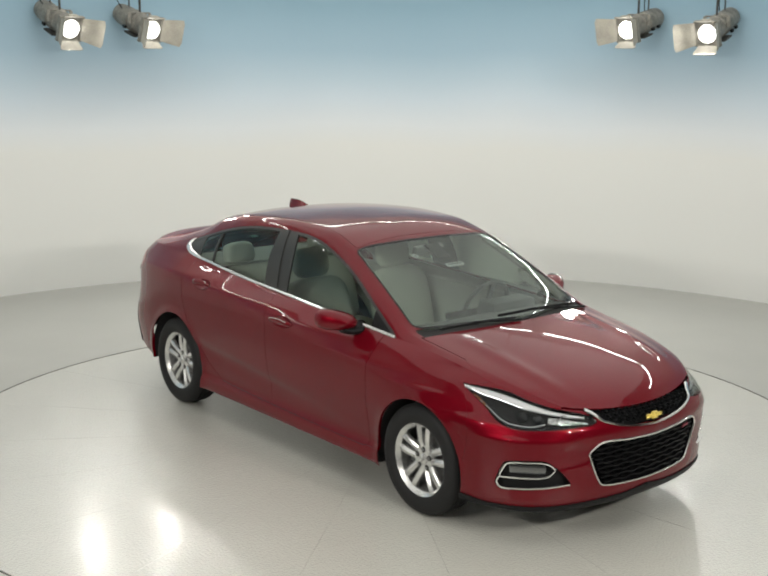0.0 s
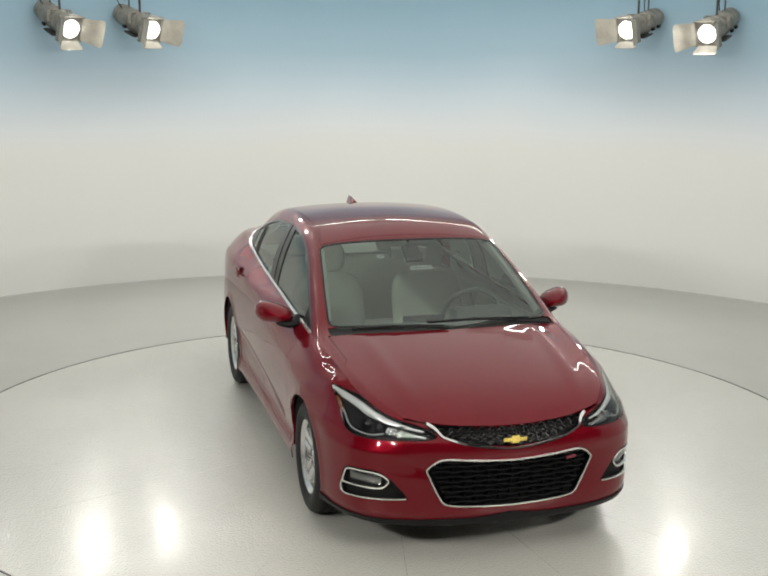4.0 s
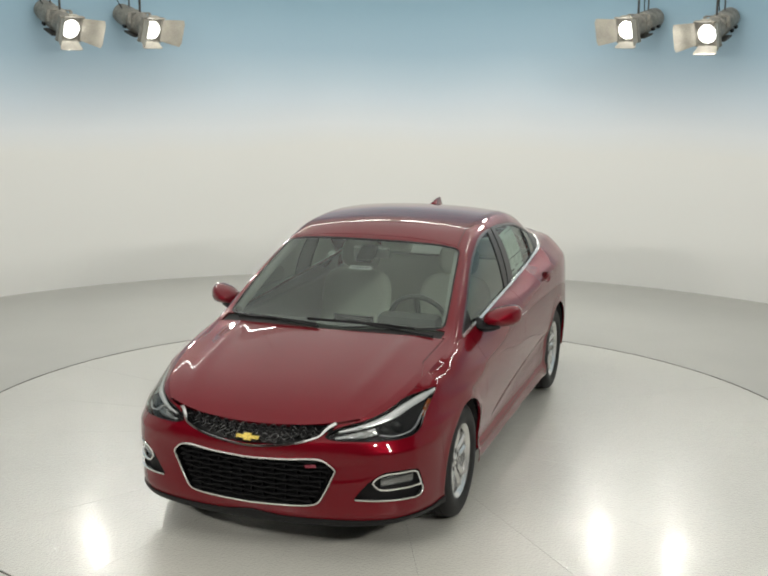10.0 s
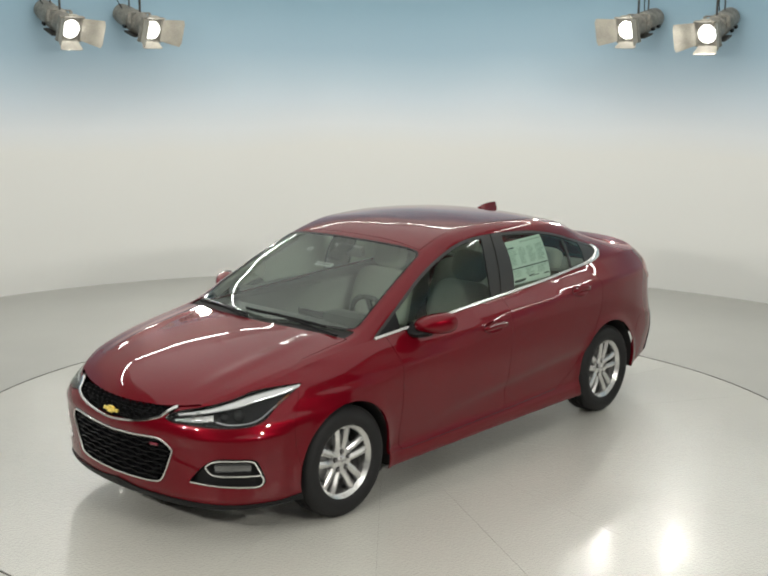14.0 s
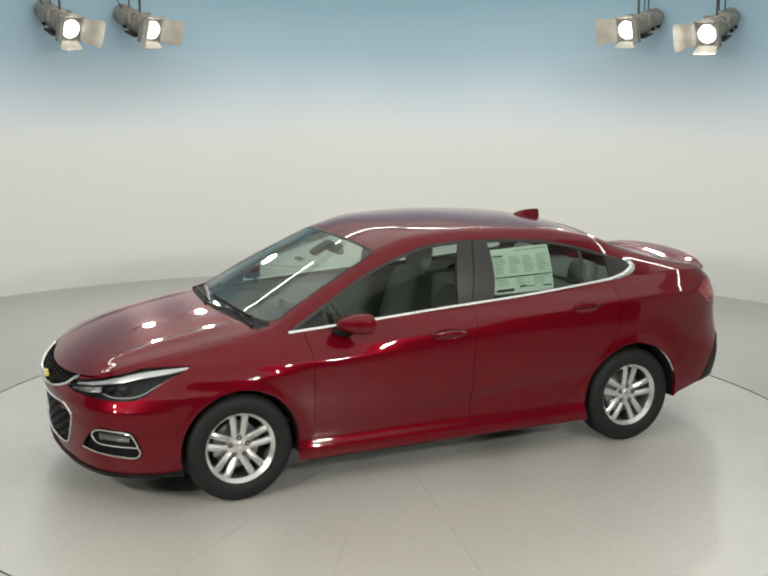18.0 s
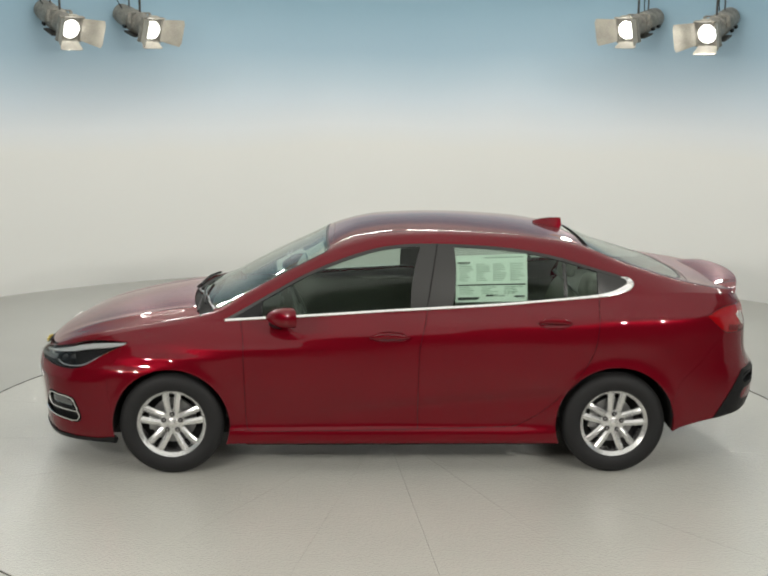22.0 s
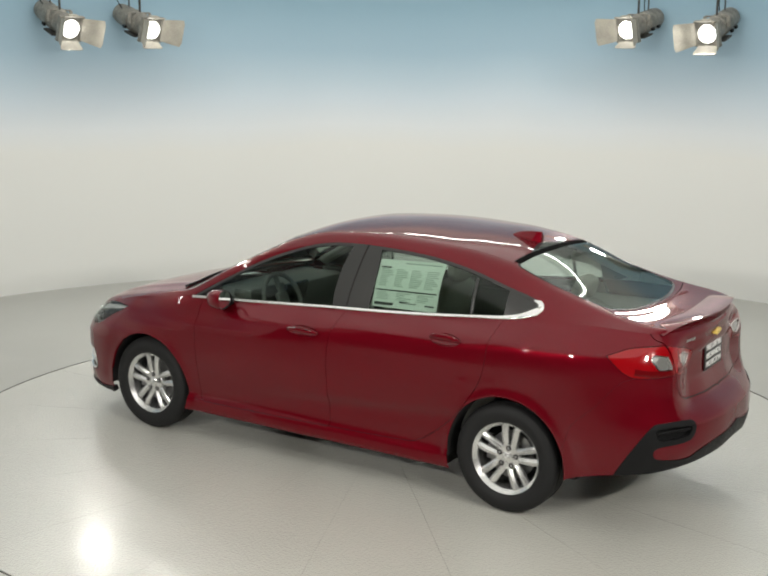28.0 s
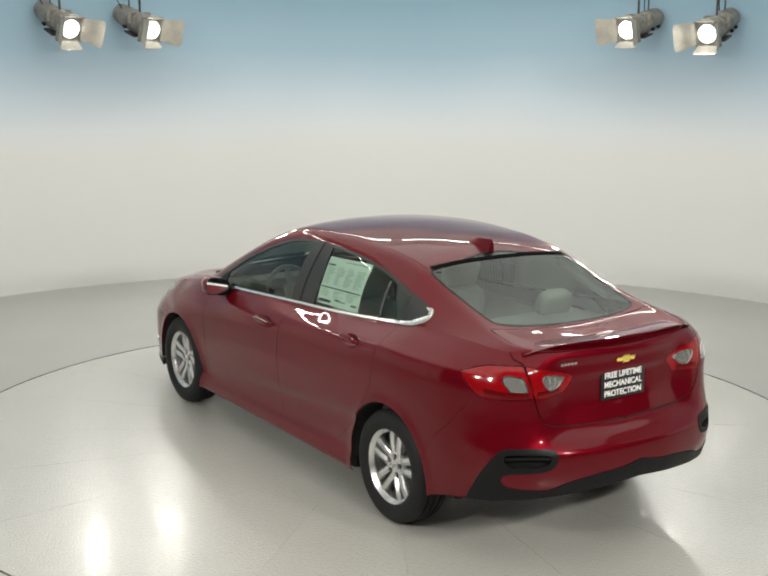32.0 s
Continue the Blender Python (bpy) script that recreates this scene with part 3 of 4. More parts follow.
def on_ring(a, z, out=0.0, sd=1):
    """A point of the lower skin by arc and height; negative arcs and arcs past the tail lie on the other side."""
    if a < 0:
        a, sd = -a, -sd
    if a > ARC[-1]:
        a, sd = 2 * ARC[-1] - a, -sd

    def at(a, z):
        i = min(max(a / ARC[-1] * (NA - 1), 0), NA - 1.001)
        k = int(i)
        t = i - k
        p = [np.array([np.interp(z, RQ[j, :, 1], RP[j, :, c]) for c in range(3)]) for j in (k, k + 1)]
        return p[0] * (1 - t) + p[1] * t
    p = at(a, z)
    h = .01
    n = np.cross(at(min(a + h, ARC[-1]), z) - at(max(a - h, 0), z), at(a, z + h) - at(a, z - h))
    n = n / (np.linalg.norm(n) + 1e-12)
    if n @ np.array([p[0], p[1], 0]) < 0:
        n = -n
    p = p + n * out
    return np.array([p[0], p[1] * sd, p[2]])


def on_cap(xi, w, out=0.0, sd=1):
    """A point of the cap by station and share; w runs 0 at the middle, 1 at the rail, 2 at the belt."""
    if w < 0:
        w, sd = -w, -sd
    i = (2.215 - xi) / (2.215 + 2.235) * (NU - 1)
    i = min(max(i, 0), NU - 1.001)
    k, t = int(i), i - int(i)
    ws = CQ[0, ::-1, 1]
    p = [np.array([np.interp(w, ws, CG[j, ::-1, c]) for c in range(3)]) for j in (k, k + 1)]
    q = p[0] * (1 - t) + p[1] * t
    if out:
        h = .02
        a = on_cap(xi + h, w) - on_cap(xi - h, w)
        b = on_cap(xi, w + h) - on_cap(xi, max(w - h, 0))
        n = np.cross(a, b)
        n /= np.linalg.norm(n)
        q = q + (n if n[2] + n[1] * .5 > 0 else -n) * out
    return np.array([q[0], q[1] * sd, q[2]])


def strip(path, wide, thick, up):
    """A flat bar along a path: up gives the skin's normal at each point."""
    v, f = [], []
    m = len(path)
    for i in range(m):
        p = np.array(path[i])
        d = np.array(path[min(i + 1, m - 1)]) - np.array(path[max(i - 1, 0)])
        d = d / (np.linalg.norm(d) + 1e-12)
        n = np.array(up[i])
        w = np.cross(n, d)
        w /= np.linalg.norm(w) + 1e-12
        ww = wide[i] if isinstance(wide, (list, np.ndarray)) else wide
        for a, b in ((-.5, -.4), (-.5, .25), (-.36, .5), (.36, .5), (.5, .25), (.5, -.4)):
            v.append(p + w * ww * a + n * thick * b)
    for i in range(m - 1):
        for k in range(6):
            l = (k + 1) % 6
            f.append((i * 6 + k, (i + 1) * 6 + k, (i + 1) * 6 + l, i * 6 + l))
    f += [tuple(range(6))[::-1], tuple(range((m - 1) * 6, m * 6))]
    return v, f


def ring_strip(pts, wide, thick, out, sd=1, closed=False, n=10):
    c = curve(pts, closed, n)
    if closed:
        c = np.vstack([c, c[:1]])
    path = [on_ring(a, z, out, sd) for a, z in c]
    ups = [on_ring(a, z, out + .01, sd) - on_ring(a, z, out, sd) for a, z in c]
    ups = [u / np.linalg.norm(u) for u in ups]
    return strip(path, wide, thick, ups)


turntable = tagged(part("turntable", lathe([(0, -.004), (R_TABLE - .004, -.004), (R_TABLE - .004, -.05)], 120), SEAM), "round pale epoxy turntable level with the floor", "turntable")


def deck_plate(a0, a1, r0, r1, n=10):
    """A flat sector with a small chamfer."""
    v, f = [], []
    c = .0006
    rs = [r0 + c, r0 + .4, 1.2, 1.9, 2.5, r1 - c] if r0 > .2 else [0, .2, r1 - c]
    for i in range(n + 1):
        a = a0 + (a1 - a0) * i / n
        for r in rs:
            e = c / max(r, .3) * (1 if i == 0 else -1 if i == n else 0) if r0 > .2 else 0
            v.append((r * math.cos(a + e), r * math.sin(a + e), 0))
    k = len(rs)
    f = [(i * k + j, i * k + j + 1, (i + 1) * k + j + 1, (i + 1) * k + j) for i in range(n) for j in range(k - 1)]
    v = [(x, y, z) for x, y, z in v]
    f = [q[::-1] for q in f]
    s = Sheet(np.array(v), np.array(v)[:, :2], [q for q in f])
    if s.normals()[:, 2].mean() < 0:
        s = Sheet(s.v, s.q, [q[::-1] for q in s.f])
    return skin(s, .004)


part("hub_plate", deck_plate(0, 2 * math.pi, 0, .26, 48), TURN, turntable, smooth=0)
for i in range(20):
    part("deck_plate", deck_plate(radians(77 + 18 * i), radians(95 + 18 * i), .262, R_TABLE, 12), TURN, turntable, smooth=0)
car = tagged(new("car"), "metallic dark red four-door saloon with chrome trim on the turntable", "car")

# outlines in (arc, height)
HEAD = [(1.255, .808), (1.255, .808), (1.128, .805), (.95, .794), (.769, .760), (.636, .734), (.52, .716), (.43, .695), (.41, .682), (.40, .668), (.46, .655), (.554, .650), (.65, .643), (.80, .636), (.90, .640), (.975, .662), (1.06, .712), (1.15, .755)]
UPPER = [(-.2, .630), (0, .614), (0, .614), (.2, .630), (.36, .668), (.47, .728), (.47, .82), (-.2, .82)]
LOWER = [(-.2, .552), (0, .545), (.2, .552), (.34, .563), (.395, .553), (.45, .507), (.447, .487), (.375, .34), (.34, .314), (.2, .302), (0, .298), (-.2, .302)]
FOG = [(.62, .43), (.64, .445), (.70, .48), (.80, .482), (.90, .470), (.925, .45), (.965, .35), (.955, .325), (.93, .312), (.75, .325), (.56, .338), (.55, .35)]
TAIL = [(4.785, .982), (4.785, .982), (4.93, 1.024), (5.14, 1.032), (5.165, 1.027), (5.220, .880), (5.203, .874), (5.0, .872), (4.93, .877), (4.875, .904)]
TAIL_IN = [(5.178, 1.026), (5.20, 1.026), (5.33, .999), (5.47, .965), (5.495, .945), (5.43, .877), (5.40, .873), (5.235, .879)]
BOOT = [(4.95, 1.2), (5.06, 1.1), (5.10, 1.06), (5.170, 1.03), (5.228, .873), (5.252, .80), (5.290, .748), (5.37, .717), (5.50, .706), (5.8, .701), (6.1, .70), (6.1, 1.2)]
VENT = [(5.085, .60), (5.30, .598), (5.315, .585), (5.285, .548), (5.10, .542), (5.075, .57)]
VALANCE = [(4.80, .1), (4.84, .30), (4.90, .41), (4.965, .513), (5.05, .618), (5.09, .632), (5.30, .628), (5.345, .605), (5.335, .55), (5.29, .520), (5.10, .505), (5.068, .49), (5.063, .462), (5.09, .437), (5.30, .418), (5.40, .450), (5.55, .476), (5.7, .487), (6.1, .49), (6.1, .1)]
FRONT_BUMPER = [(-.2, .1), (-.2, .9), (.8, .9), (1.20, .80), (1.215, .77), (1.14, .60), (1.14, .1)]
REAR_BUMPER = [(4.60, .1), (4.60, .54), (4.74, .70), (4.915, .864), (5.25, .87), (5.3, .9), (6.1, .9), (6.1, .1)]
LIP = [(-.2, .240), (.2, .237), (.6, .230), (1.03, .222), (1.3, .218), (1.3, .05), (-.2, .05)]
F_DOOR = [(.955, 1.05), (.93, .93), (.912, .83), (.905, .55), (.895, .30), (.875, .277), (.80, .272), (.4, .275), (-.12, .283), (-.142, .288), (-.142, .33), (-.146, .75), (-.16, .85), (-.197, .99), (-.21, 1.12)]
R_DOOR = [(-.21, 1.12), (-.197, .99), (-.16, .85), (-.146, .75), (-.142, .33), (-.142, .288), (-.16, .284), (-.70, .298), (-.76, .308), (-.889, .386), (-1.02, .50), (-1.105, .60), (-1.18, .72), (-1.213, .81), (-1.235, 1.0), (-1.247, 1.2)]
GLASS_LINE = [(1.035, .938), (1.05, .90), (.5, .92), (-.2, .96), (-1.0, 1.02), (-1.27, 1.05), (-1.40, 1.112), (-1.462, 1.146), (-1.43, 1.185), (-1.263, 1.238), (-.946, 1.325), (-.648, 1.370), (-.2, 1.388), (.071, 1.368), (.309, 1.302), (.546, 1.207), (.782, 1.082), (.93, 1.0)]
SCREEN = [(1.205, -.5), (1.205, .5), (1.195, .85), (1.17, .935), (1.10, .955), (.46, .962), (.405, .955), (.385, .90), (.405, .5), (.412, 0), (.412, -.5)]
REAR_SCREEN = [(-1.20, -.5), (-1.20, .7), (-1.21, .90), (-1.25, .945), (-1.5, .93), (-1.78, .90), (-1.85, .86), (-1.885, .6), (-1.895, 0), (-1.895, -.5)]


def arch(hx, hz, hr):
    return lambda s: (np.hypot(s.v[:, 0] - hx, s.v[:, 2] - hz) - hr) if len(s.v) else np.zeros(0)


# ---- lower skin, left half, cut apart ----
rest = Sheet.grid(RP, RQ)
for h in HUBS:
    _, rest = rest.cut(arch(*h)(rest))
upper, rest = rest.cut(flat(UPPER)(rest))
head, rest = carve(rest, flat(HEAD), .0014)
lower, rest = rest.cut(flat(LOWER)(rest))
fog, rest = rest.cut(flat(FOG)(rest))
boot_face, rest = carve(rest, flat(BOOT), .003)
tail_in, boot_face = carve(boot_face, flat(TAIL_IN), .0015)
tail, rest = carve(rest, flat(TAIL), .002)
f_bumper, rest = carve(rest, flat(FRONT_BUMPER), .0006)
lip_f, f_bumper = f_bumper.cut(flat(LIP)(f_bumper))
r_bumper, rest = carve(rest, flat(REAR_BUMPER), .0006)
vent, r_bumper = r_bumper.cut(flat(VENT)(r_bumper))
valance, r_bumper = r_bumper.cut(flat(VALANCE)(r_bumper))
f_door, rest = carve(rest, side(F_DOOR))
r_door, rest = carve(rest, side(R_DOOR))
fender, rest = carve(rest, lambda s: np.maximum(.87 - s.v[:, 0], .278 - s.v[:, 2]), .0006, False)

# ---- cap, left half, cut apart ----
cap = Sheet.grid(CG, CQ)
glazing, cap = cap.cut(np.maximum(side(GLASS_LINE)(cap), 1.001 - cap.q[:, 1]))
screen, cap = cap.cut(flat(SCREEN)(cap))
rear_screen, cap = cap.cut(flat(REAR_SCREEN)(cap))
lining_src = cap
bonnet, cap = carve(cap, lambda s: np.maximum(1.282 - s.q[:, 0], (s.q[:, 1] - 1.0 - 1.2 * np.clip((s.q[:, 0] - 1.58) / .2, 0, 1)) * .3), .0018)
cowl, cap = cap.cut(np.maximum(1.19 - cap.q[:, 0], (cap.q[:, 1] - .965) * .6))
boot_top, cap = carve(cap, lambda s: np.maximum(s.q[:, 0] + 1.915, (s.q[:, 1] - 1.0) * .5), .003)
roof, cap = carve(cap, lambda s: np.maximum(np.maximum(s.q[:, 0] - .37, -1.20 - s.q[:, 0]), (s.q[:, 1] - .93) * .55), .0015)



def bowl(door, x0, x1, z):
    """Press a shallow oval hollow into a door; returns the hollow and the door round it."""
    am, ra, rz = a_at((x0 + x1) / 2), abs(x0 - x1) * .47, .034

    def rho(s):
        return np.hypot((s.q[:, 0] - am) / ra, (s.q[:, 1] - z) / rz)
    cup, door = door.cut((rho(door) - 1) * rz)
    cup = welded(cup)
    d = .030 * np.clip(1 - rho(cup) ** 2, 0, 1) ** .55
    return Sheet(cup.v - cup.normals() * d[:, None], cup.q, cup.f), door


f_cup, f_door = bowl(f_door, .15, -.086, .862)
r_cup, r_door = bowl(r_door, -.863, -1.062, .944)

# painted panels that span both sides
part("bonnet", skin(bonnet, .02, 0, True), RED, car)
part("roof", skin(roof, .01, 0, True), RED, car)
boot = part("boot_lid", skin(boot_top.joined(boot_face), .02, 0, True), RED, car)
front_bumper = part("front_bumper", skin(f_bumper, .003, 0, True), RED, car)
rear_bumper = part("rear_bumper", skin(r_bumper, .02, 0, True), RED, car)
part("front_lip", skin(lip_f, .03, .010, True), BLACK, front_bumper, "black plastic front lip")
part("rear_valance", skin(valance, .03, .004, True), BLACK, rear_bumper, "black plastic rear valance")
part("cowl_panel", skin(off(cowl, -.012), .02, 0, True), LINER, car, "black plastic scuttle under the windscreen")
part("windscreen", skin(screen, .004, 0, True), GLASS, car, "pale green tinted windscreen")
part("rear_screen", skin(rear_screen, .004, 0, True), GLASS, car, "pale green tinted rear window")
shell = rest.joined(cap)
part("side_shell", skin(shell, .004, 0, False), RED, car)
part("side_shell", skin(shell.mirrored(), .004, 0, False), RED, car)


def border(poly, inset):
    """Black ceramic edge inside a screen, as a sheet."""
    c = curve(poly)
    return lambda s: inside_of(c, s.q) + inset


for nm, sh, poly, k in (("windscreen_border", screen, SCREEN, .016), ("rear_screen_border", rear_screen, REAR_SCREEN, .018)):
    inner, edge = sh.cut(border(poly, k)(sh))
    part(nm, skin(off(edge, .0012), .003, 0, True), EDGE, car, "black edge of the glass")

lip_path = [on_cap(-1.202, w, .0005) for w in np.linspace(-.88, .88, 41)]
part("rear_screen_lip", strip(lip_path, .040, .005, [np.array((-.35, 0, .94))] * 41), MATT_BLACK, car, "black strip along the rear window's top")

# ---- things on each side ----
B_PILLAR = [(-.112, .9), (-.19, 1.45), (-.352, 1.45), (-.312, .9)]
for sd in (1, -1):
    def flip(s):
        return s if sd > 0 else s.mirrored()
    part("front_wing", skin(flip(fender), .015), RED, car)
    fd = part("front_door", skin(flip(f_door), .02), RED, car)
    rd = part("rear_door", skin(flip(r_door), .02), RED, car)
    # side glass: black frame, panes set in
    c = curve(GLASS_LINE)
    g = glazing
    pane, frame_ring = g.cut(np.maximum(inside_of(c, g.v[:, [0, 2]]) + .016, 0 * g.v[:, 0] - 1))
    pillar, pane = pane.cut(side(B_PILLAR)(pane))
    sail, pane = pane.cut(.80 - pane.v[:, 0])
    quarter, pane = pane.cut(pane.v[:, 0] + 1.247)
    rearp, frontp = pane.cut(pane.v[:, 0] + .25)
    part("window_frame", skin(flip(off(frame_ring, -.001)), .012), GREY_TRIM, car, "dark grey window surround")
    part("door_pillar", skin(flip(off(pillar, .0)), .012), GREY_TRIM, car, "dark grey pillar between the doors")
    pth = [on_cap(x, w, .0025, sd) for x, w in zip(np.linspace(-.205, -.265, 8), np.linspace(1.97, 1.12, 8))]
    part("pillar_seam", strip(pth, .007, .004, [np.array((0, sd * .92, .38))] * 8), GAP, car)
    part("sail_panel", skin(flip(off(sail, -.002)), .012), BLACK, fd, "black triangle before the window")
    part("quarter_panel", skin(flip(off(quarter, -.003)), .012), GREY_TRIM, rd, "dark grey triangle behind the window")
    part("window_pane", skin(flip(off(frontp, -.006)), .004), SIDE_GLASS, fd, "tinted side window")
    part("window_pane", skin(flip(off(rearp, -.006)), .004), SIDE_GLASS, rd, "tinted side window")
    # divider of the rear door's fixed pane
    pth = [on_cap(-1.02, w, .001, sd) for w in np.linspace(1.95, 1.36, 8)]
    part("pane_divider", strip(pth, .022, .01, [np.array((0, sd * .92, .38))] * 8), GREY_TRIM, rd)
    # chrome strip along the belt, hooking up round the rear corner
    xs = np.concatenate([np.linspace(1.025, -1.24, 40)])
    path = [np.array((x, (np.interp(-x, -RP[:, -1, 0], RP[:, -1, 1]) + .003), np.interp(-x, -RP[:, -1, 0], RP[:, -1, 2]) + .004)) for x in xs]
    hook = curve([(-1.24, 1.088), (-1.33, 1.10), (-1.40, 1.122), (-1.452, 1.15), (-1.44, 1.176), (-1.40, 1.192)], False, 6)
    for x, z in hook[1:]:
        k = np.argmin((CG[:, :N1, 0] - x) ** 2 + (CG[:, :N1, 2] - z) ** 2)
        p = CG[:, :N1].reshape(-1, 3)[k]
        path.append(np.array((x, p[1] + .004, z)))
    wide = [.018] * 36 + list(np.interp(np.linspace(0, 1, len(path) - 36), [0, .3, .55, .8, 1], [.018, .03, .044, .034, .006]))
    path = [p * [1, sd, 1] for p in path]
    part("chrome_strip", strip(path, wide, .012, [np.array((0, sd * .80, .60))] * len(path)), BRIGHT, car, "bright chrome strip under the windows")
    # handles: a bar over a shallow cup
    for door, x0, x1, z, cup in ((fd, .15, -.086, .862, f_cup), (rd, -.863, -1.062, .944, r_cup)):
        xm = (x0 + x1) / 2
        am = a_at(xm)

        def bar(r, o, l, z=z, xm=xm, sd=sd):
            return [on_ring(a_at(xm + l * t), z + .004 * (1 - t * t), o * (1 - .72 * t ** 4) + .002, sd) for t in np.linspace(-1, 1, 15)]
        lv = (x0 - x1) / 2
        part("handle_cup", skin(flip(cup), 0), RED, door, "shallow recess behind the handle")
        part("door_handle", tube(bar(0, .030, lv), [.008 + .010 * (1 - t ** 4) for t in np.linspace(-1, 1, 15)], 12, False, .62), RED, door, "body-coloured bar handle")
        part("handle_inlay", strip([on_ring(a_at(xm + lv * .8 * t), z + .006 + .004 * (1 - t * t), .0305 * (1 - .72 * (.8 * t) ** 4) + .0125, sd) for t in np.linspace(-1, 1, 11)], .004, .003, [np.array((0, sd, .3))] * 11), CHROME, door)
    # headlamp: clear cover, dark housing with chrome and lenses
    hs = flip(head)
    lamp = part("headlight", skin(flip(off(head, -.035)), .0), BLACK, car, "slim dark headlight with chrome brow")
    part("lamp_cover", skin(hs, .012), LAMP_GLASS, lamp, "clear lamp cover")
    part("chrome_brow", ring_strip([(1.240, .800), (1.12, .784), (.95, .764), (.80, .738), (.62, .712), (.47, .692)], list(np.linspace(.014, .036, 12)) + list(np.linspace(.036, .040, 14)) + list(np.linspace(.040, .010, 25)), .010, -.008, sd), SILVER, lamp, "silver brow along the lamp")
    part("reflector_block", ring_strip([(.455, .668), (.52, .674), (.60, .680), (.68, .688)], [.016] * 8 + list(np.linspace(.02, .036, 12)) + [.036] * 11, .012, -.016, sd), REFLECT_LAMP, lamp, "faceted bright reflector")
    part("light_guide", ring_strip([(1.13, .752), (1.04, .712), (.97, .678), (.90, .660), (.78, .657), (.70, .672)], .006, .012, -.022, sd), material("light_guide", (.45, .46, .47), .25) if sd > 0 else bpy.data.materials["light_guide"], lamp)
    for a, z, r in ((.83, .694, .036), (.74, .692, .026)):
        p = on_ring(a, z, -.03, sd)
        u = Vector(on_ring(a, z, .01, sd) - p)
        q = Vector((1, sd * .35, 0)).to_track_quat("Z", "Y").to_matrix().to_4x4()
        part("lens", moved(lathe([(r, -.02), (r, .004), (r * .92, .008), (r * .8, .006), (r * .62, .014), (r * .3, .020), (0, .021)], 24), Matrix.Translation(p) @ q), GLOSS_BLACK, lamp, "round dark lens")
    p = on_ring(.595, .692, -.026, sd)
    q = Vector((1, sd * .35, 0)).to_track_quat("Z", "Y").to_matrix().to_4x4()
    part("reflector_bowl", moved(lathe([(.034, .012), (.031, .013), (.026, .002), (.012, -.008), (.010, .004), (.005, .010), (0, .011)], 24), Matrix.Translation(p) @ q), CHROME, lamp, "bright reflector bowl")
    part("side_marker", ring_strip([(1.17, .768), (1.11, .742), (1.05, .712)], .013, .008, -.02, sd), material("amber_lens", (.24, .06, .01), .2) if sd > 0 else bpy.data.materials["amber_lens"], lamp, "amber side marker")
    # fog lamp pocket
    fg = part("fog_surround", skin(flip(off(fog, -.03)), 0), BLACK, front_bumper, "black fog lamp pocket")
    wall_e = rim_edges(welded(fog))
    fo, fi = welded(fog), off(fog, -.03)
    wv, wf = np.vstack([fo.v, fi.v]) * [1, sd, 1], [(a, b, b + len(fo.v), a + len(fo.v)) for a, b in wall_e]
    part("pocket_wall", (wv, wf), BLACK, fg)
    part("chrome_loop", ring_strip([(.648, .438), (.70, .468), (.80, .470), (.895, .458), (.925, .415), (.935, .385), (.90, .382), (.80, .386), (.69, .392), (.655, .415)], .011, .014, -.004, sd, True), CHROME, fg, "chrome ring round the fog lamp")
    part("chrome_strip", ring_strip([(.935, .385), (.952, .352), (.93, .324), (.84, .326), (.75, .332), (.65, .338), (.555, .345)], .010, .014, -.002, sd), CHROME, fg, "chrome strip below the fog lamp")
    part("fog_lens", ring_strip([(.69, .425), (.76, .428), (.83, .428), (.89, .424)], .046, .014, -.022, sd), material("fog_lens", (.20, .205, .205), .12, .85) if sd > 0 else bpy.data.materials["fog_lens"], fg, "clear oblong fog lamp")
    # tail lamps
    for parent, sh, win, nm in ((car, tail, [(5.045, .978), (5.16, .975), (5.168, .965), (5.19, .915), (5.18, .908), (5.095, .912), (5.085, .92)], "tail_light"), (boot, tail_in, [(5.285, .972), (5.43, .955), (5.432, .948), (5.37, .907), (5.31, .912)], "boot_light")):
        clear, redp = sh.cut(flat(win)(sh))
        lampb = part(nm, skin(flip(redp), .02), RED_LENS, parent, "glossy red tail light with a clear window")
        part("clear_window", skin(flip(off(clear, -.002)), .02), CLEAR_LENS, lampb, "clear reversing lamp window")
        back = off(sh, -.03)
        part("reflector", skin(flip(back), 0), REFLECTOR, lampb)
        part("chrome_rim", ring_strip(win, .006, .006, .0015, sd, True, 5), CHROME, lampb)
    part("lower_band", ring_strip([(4.945, .905), (5.05, .893), (5.13, .892), (5.198, .894)], .036, .004, .0008, sd), DARK_LENS, lampb, "dark red lower band of the lens")
    part("lower_band", ring_strip([(5.248, .893), (5.32, .890), (5.40, .890)], .026, .004, .0008, sd), DARK_LENS, lampb)
    # rear vents
    vt = part("vent_recess", skin(flip(off(vent, -.03)), 0), BLACK, rear_bumper, "black air outlet in the bumper")
    fo, fi = welded(vent), off(vent, -.03)
    part("pocket_wall", (np.vstack([fo.v, fi.v]) * [1, sd, 1], [(a, b, b + len(fo.v), a + len(fo.v)) for a, b in rim_edges(fo)]), BLACK, vt)
    part("vent_blade", ring_strip([(5.08, .578), (5.18, .585), (5.31, .582)], .016, .012, -.008, sd), BLACK, vt)
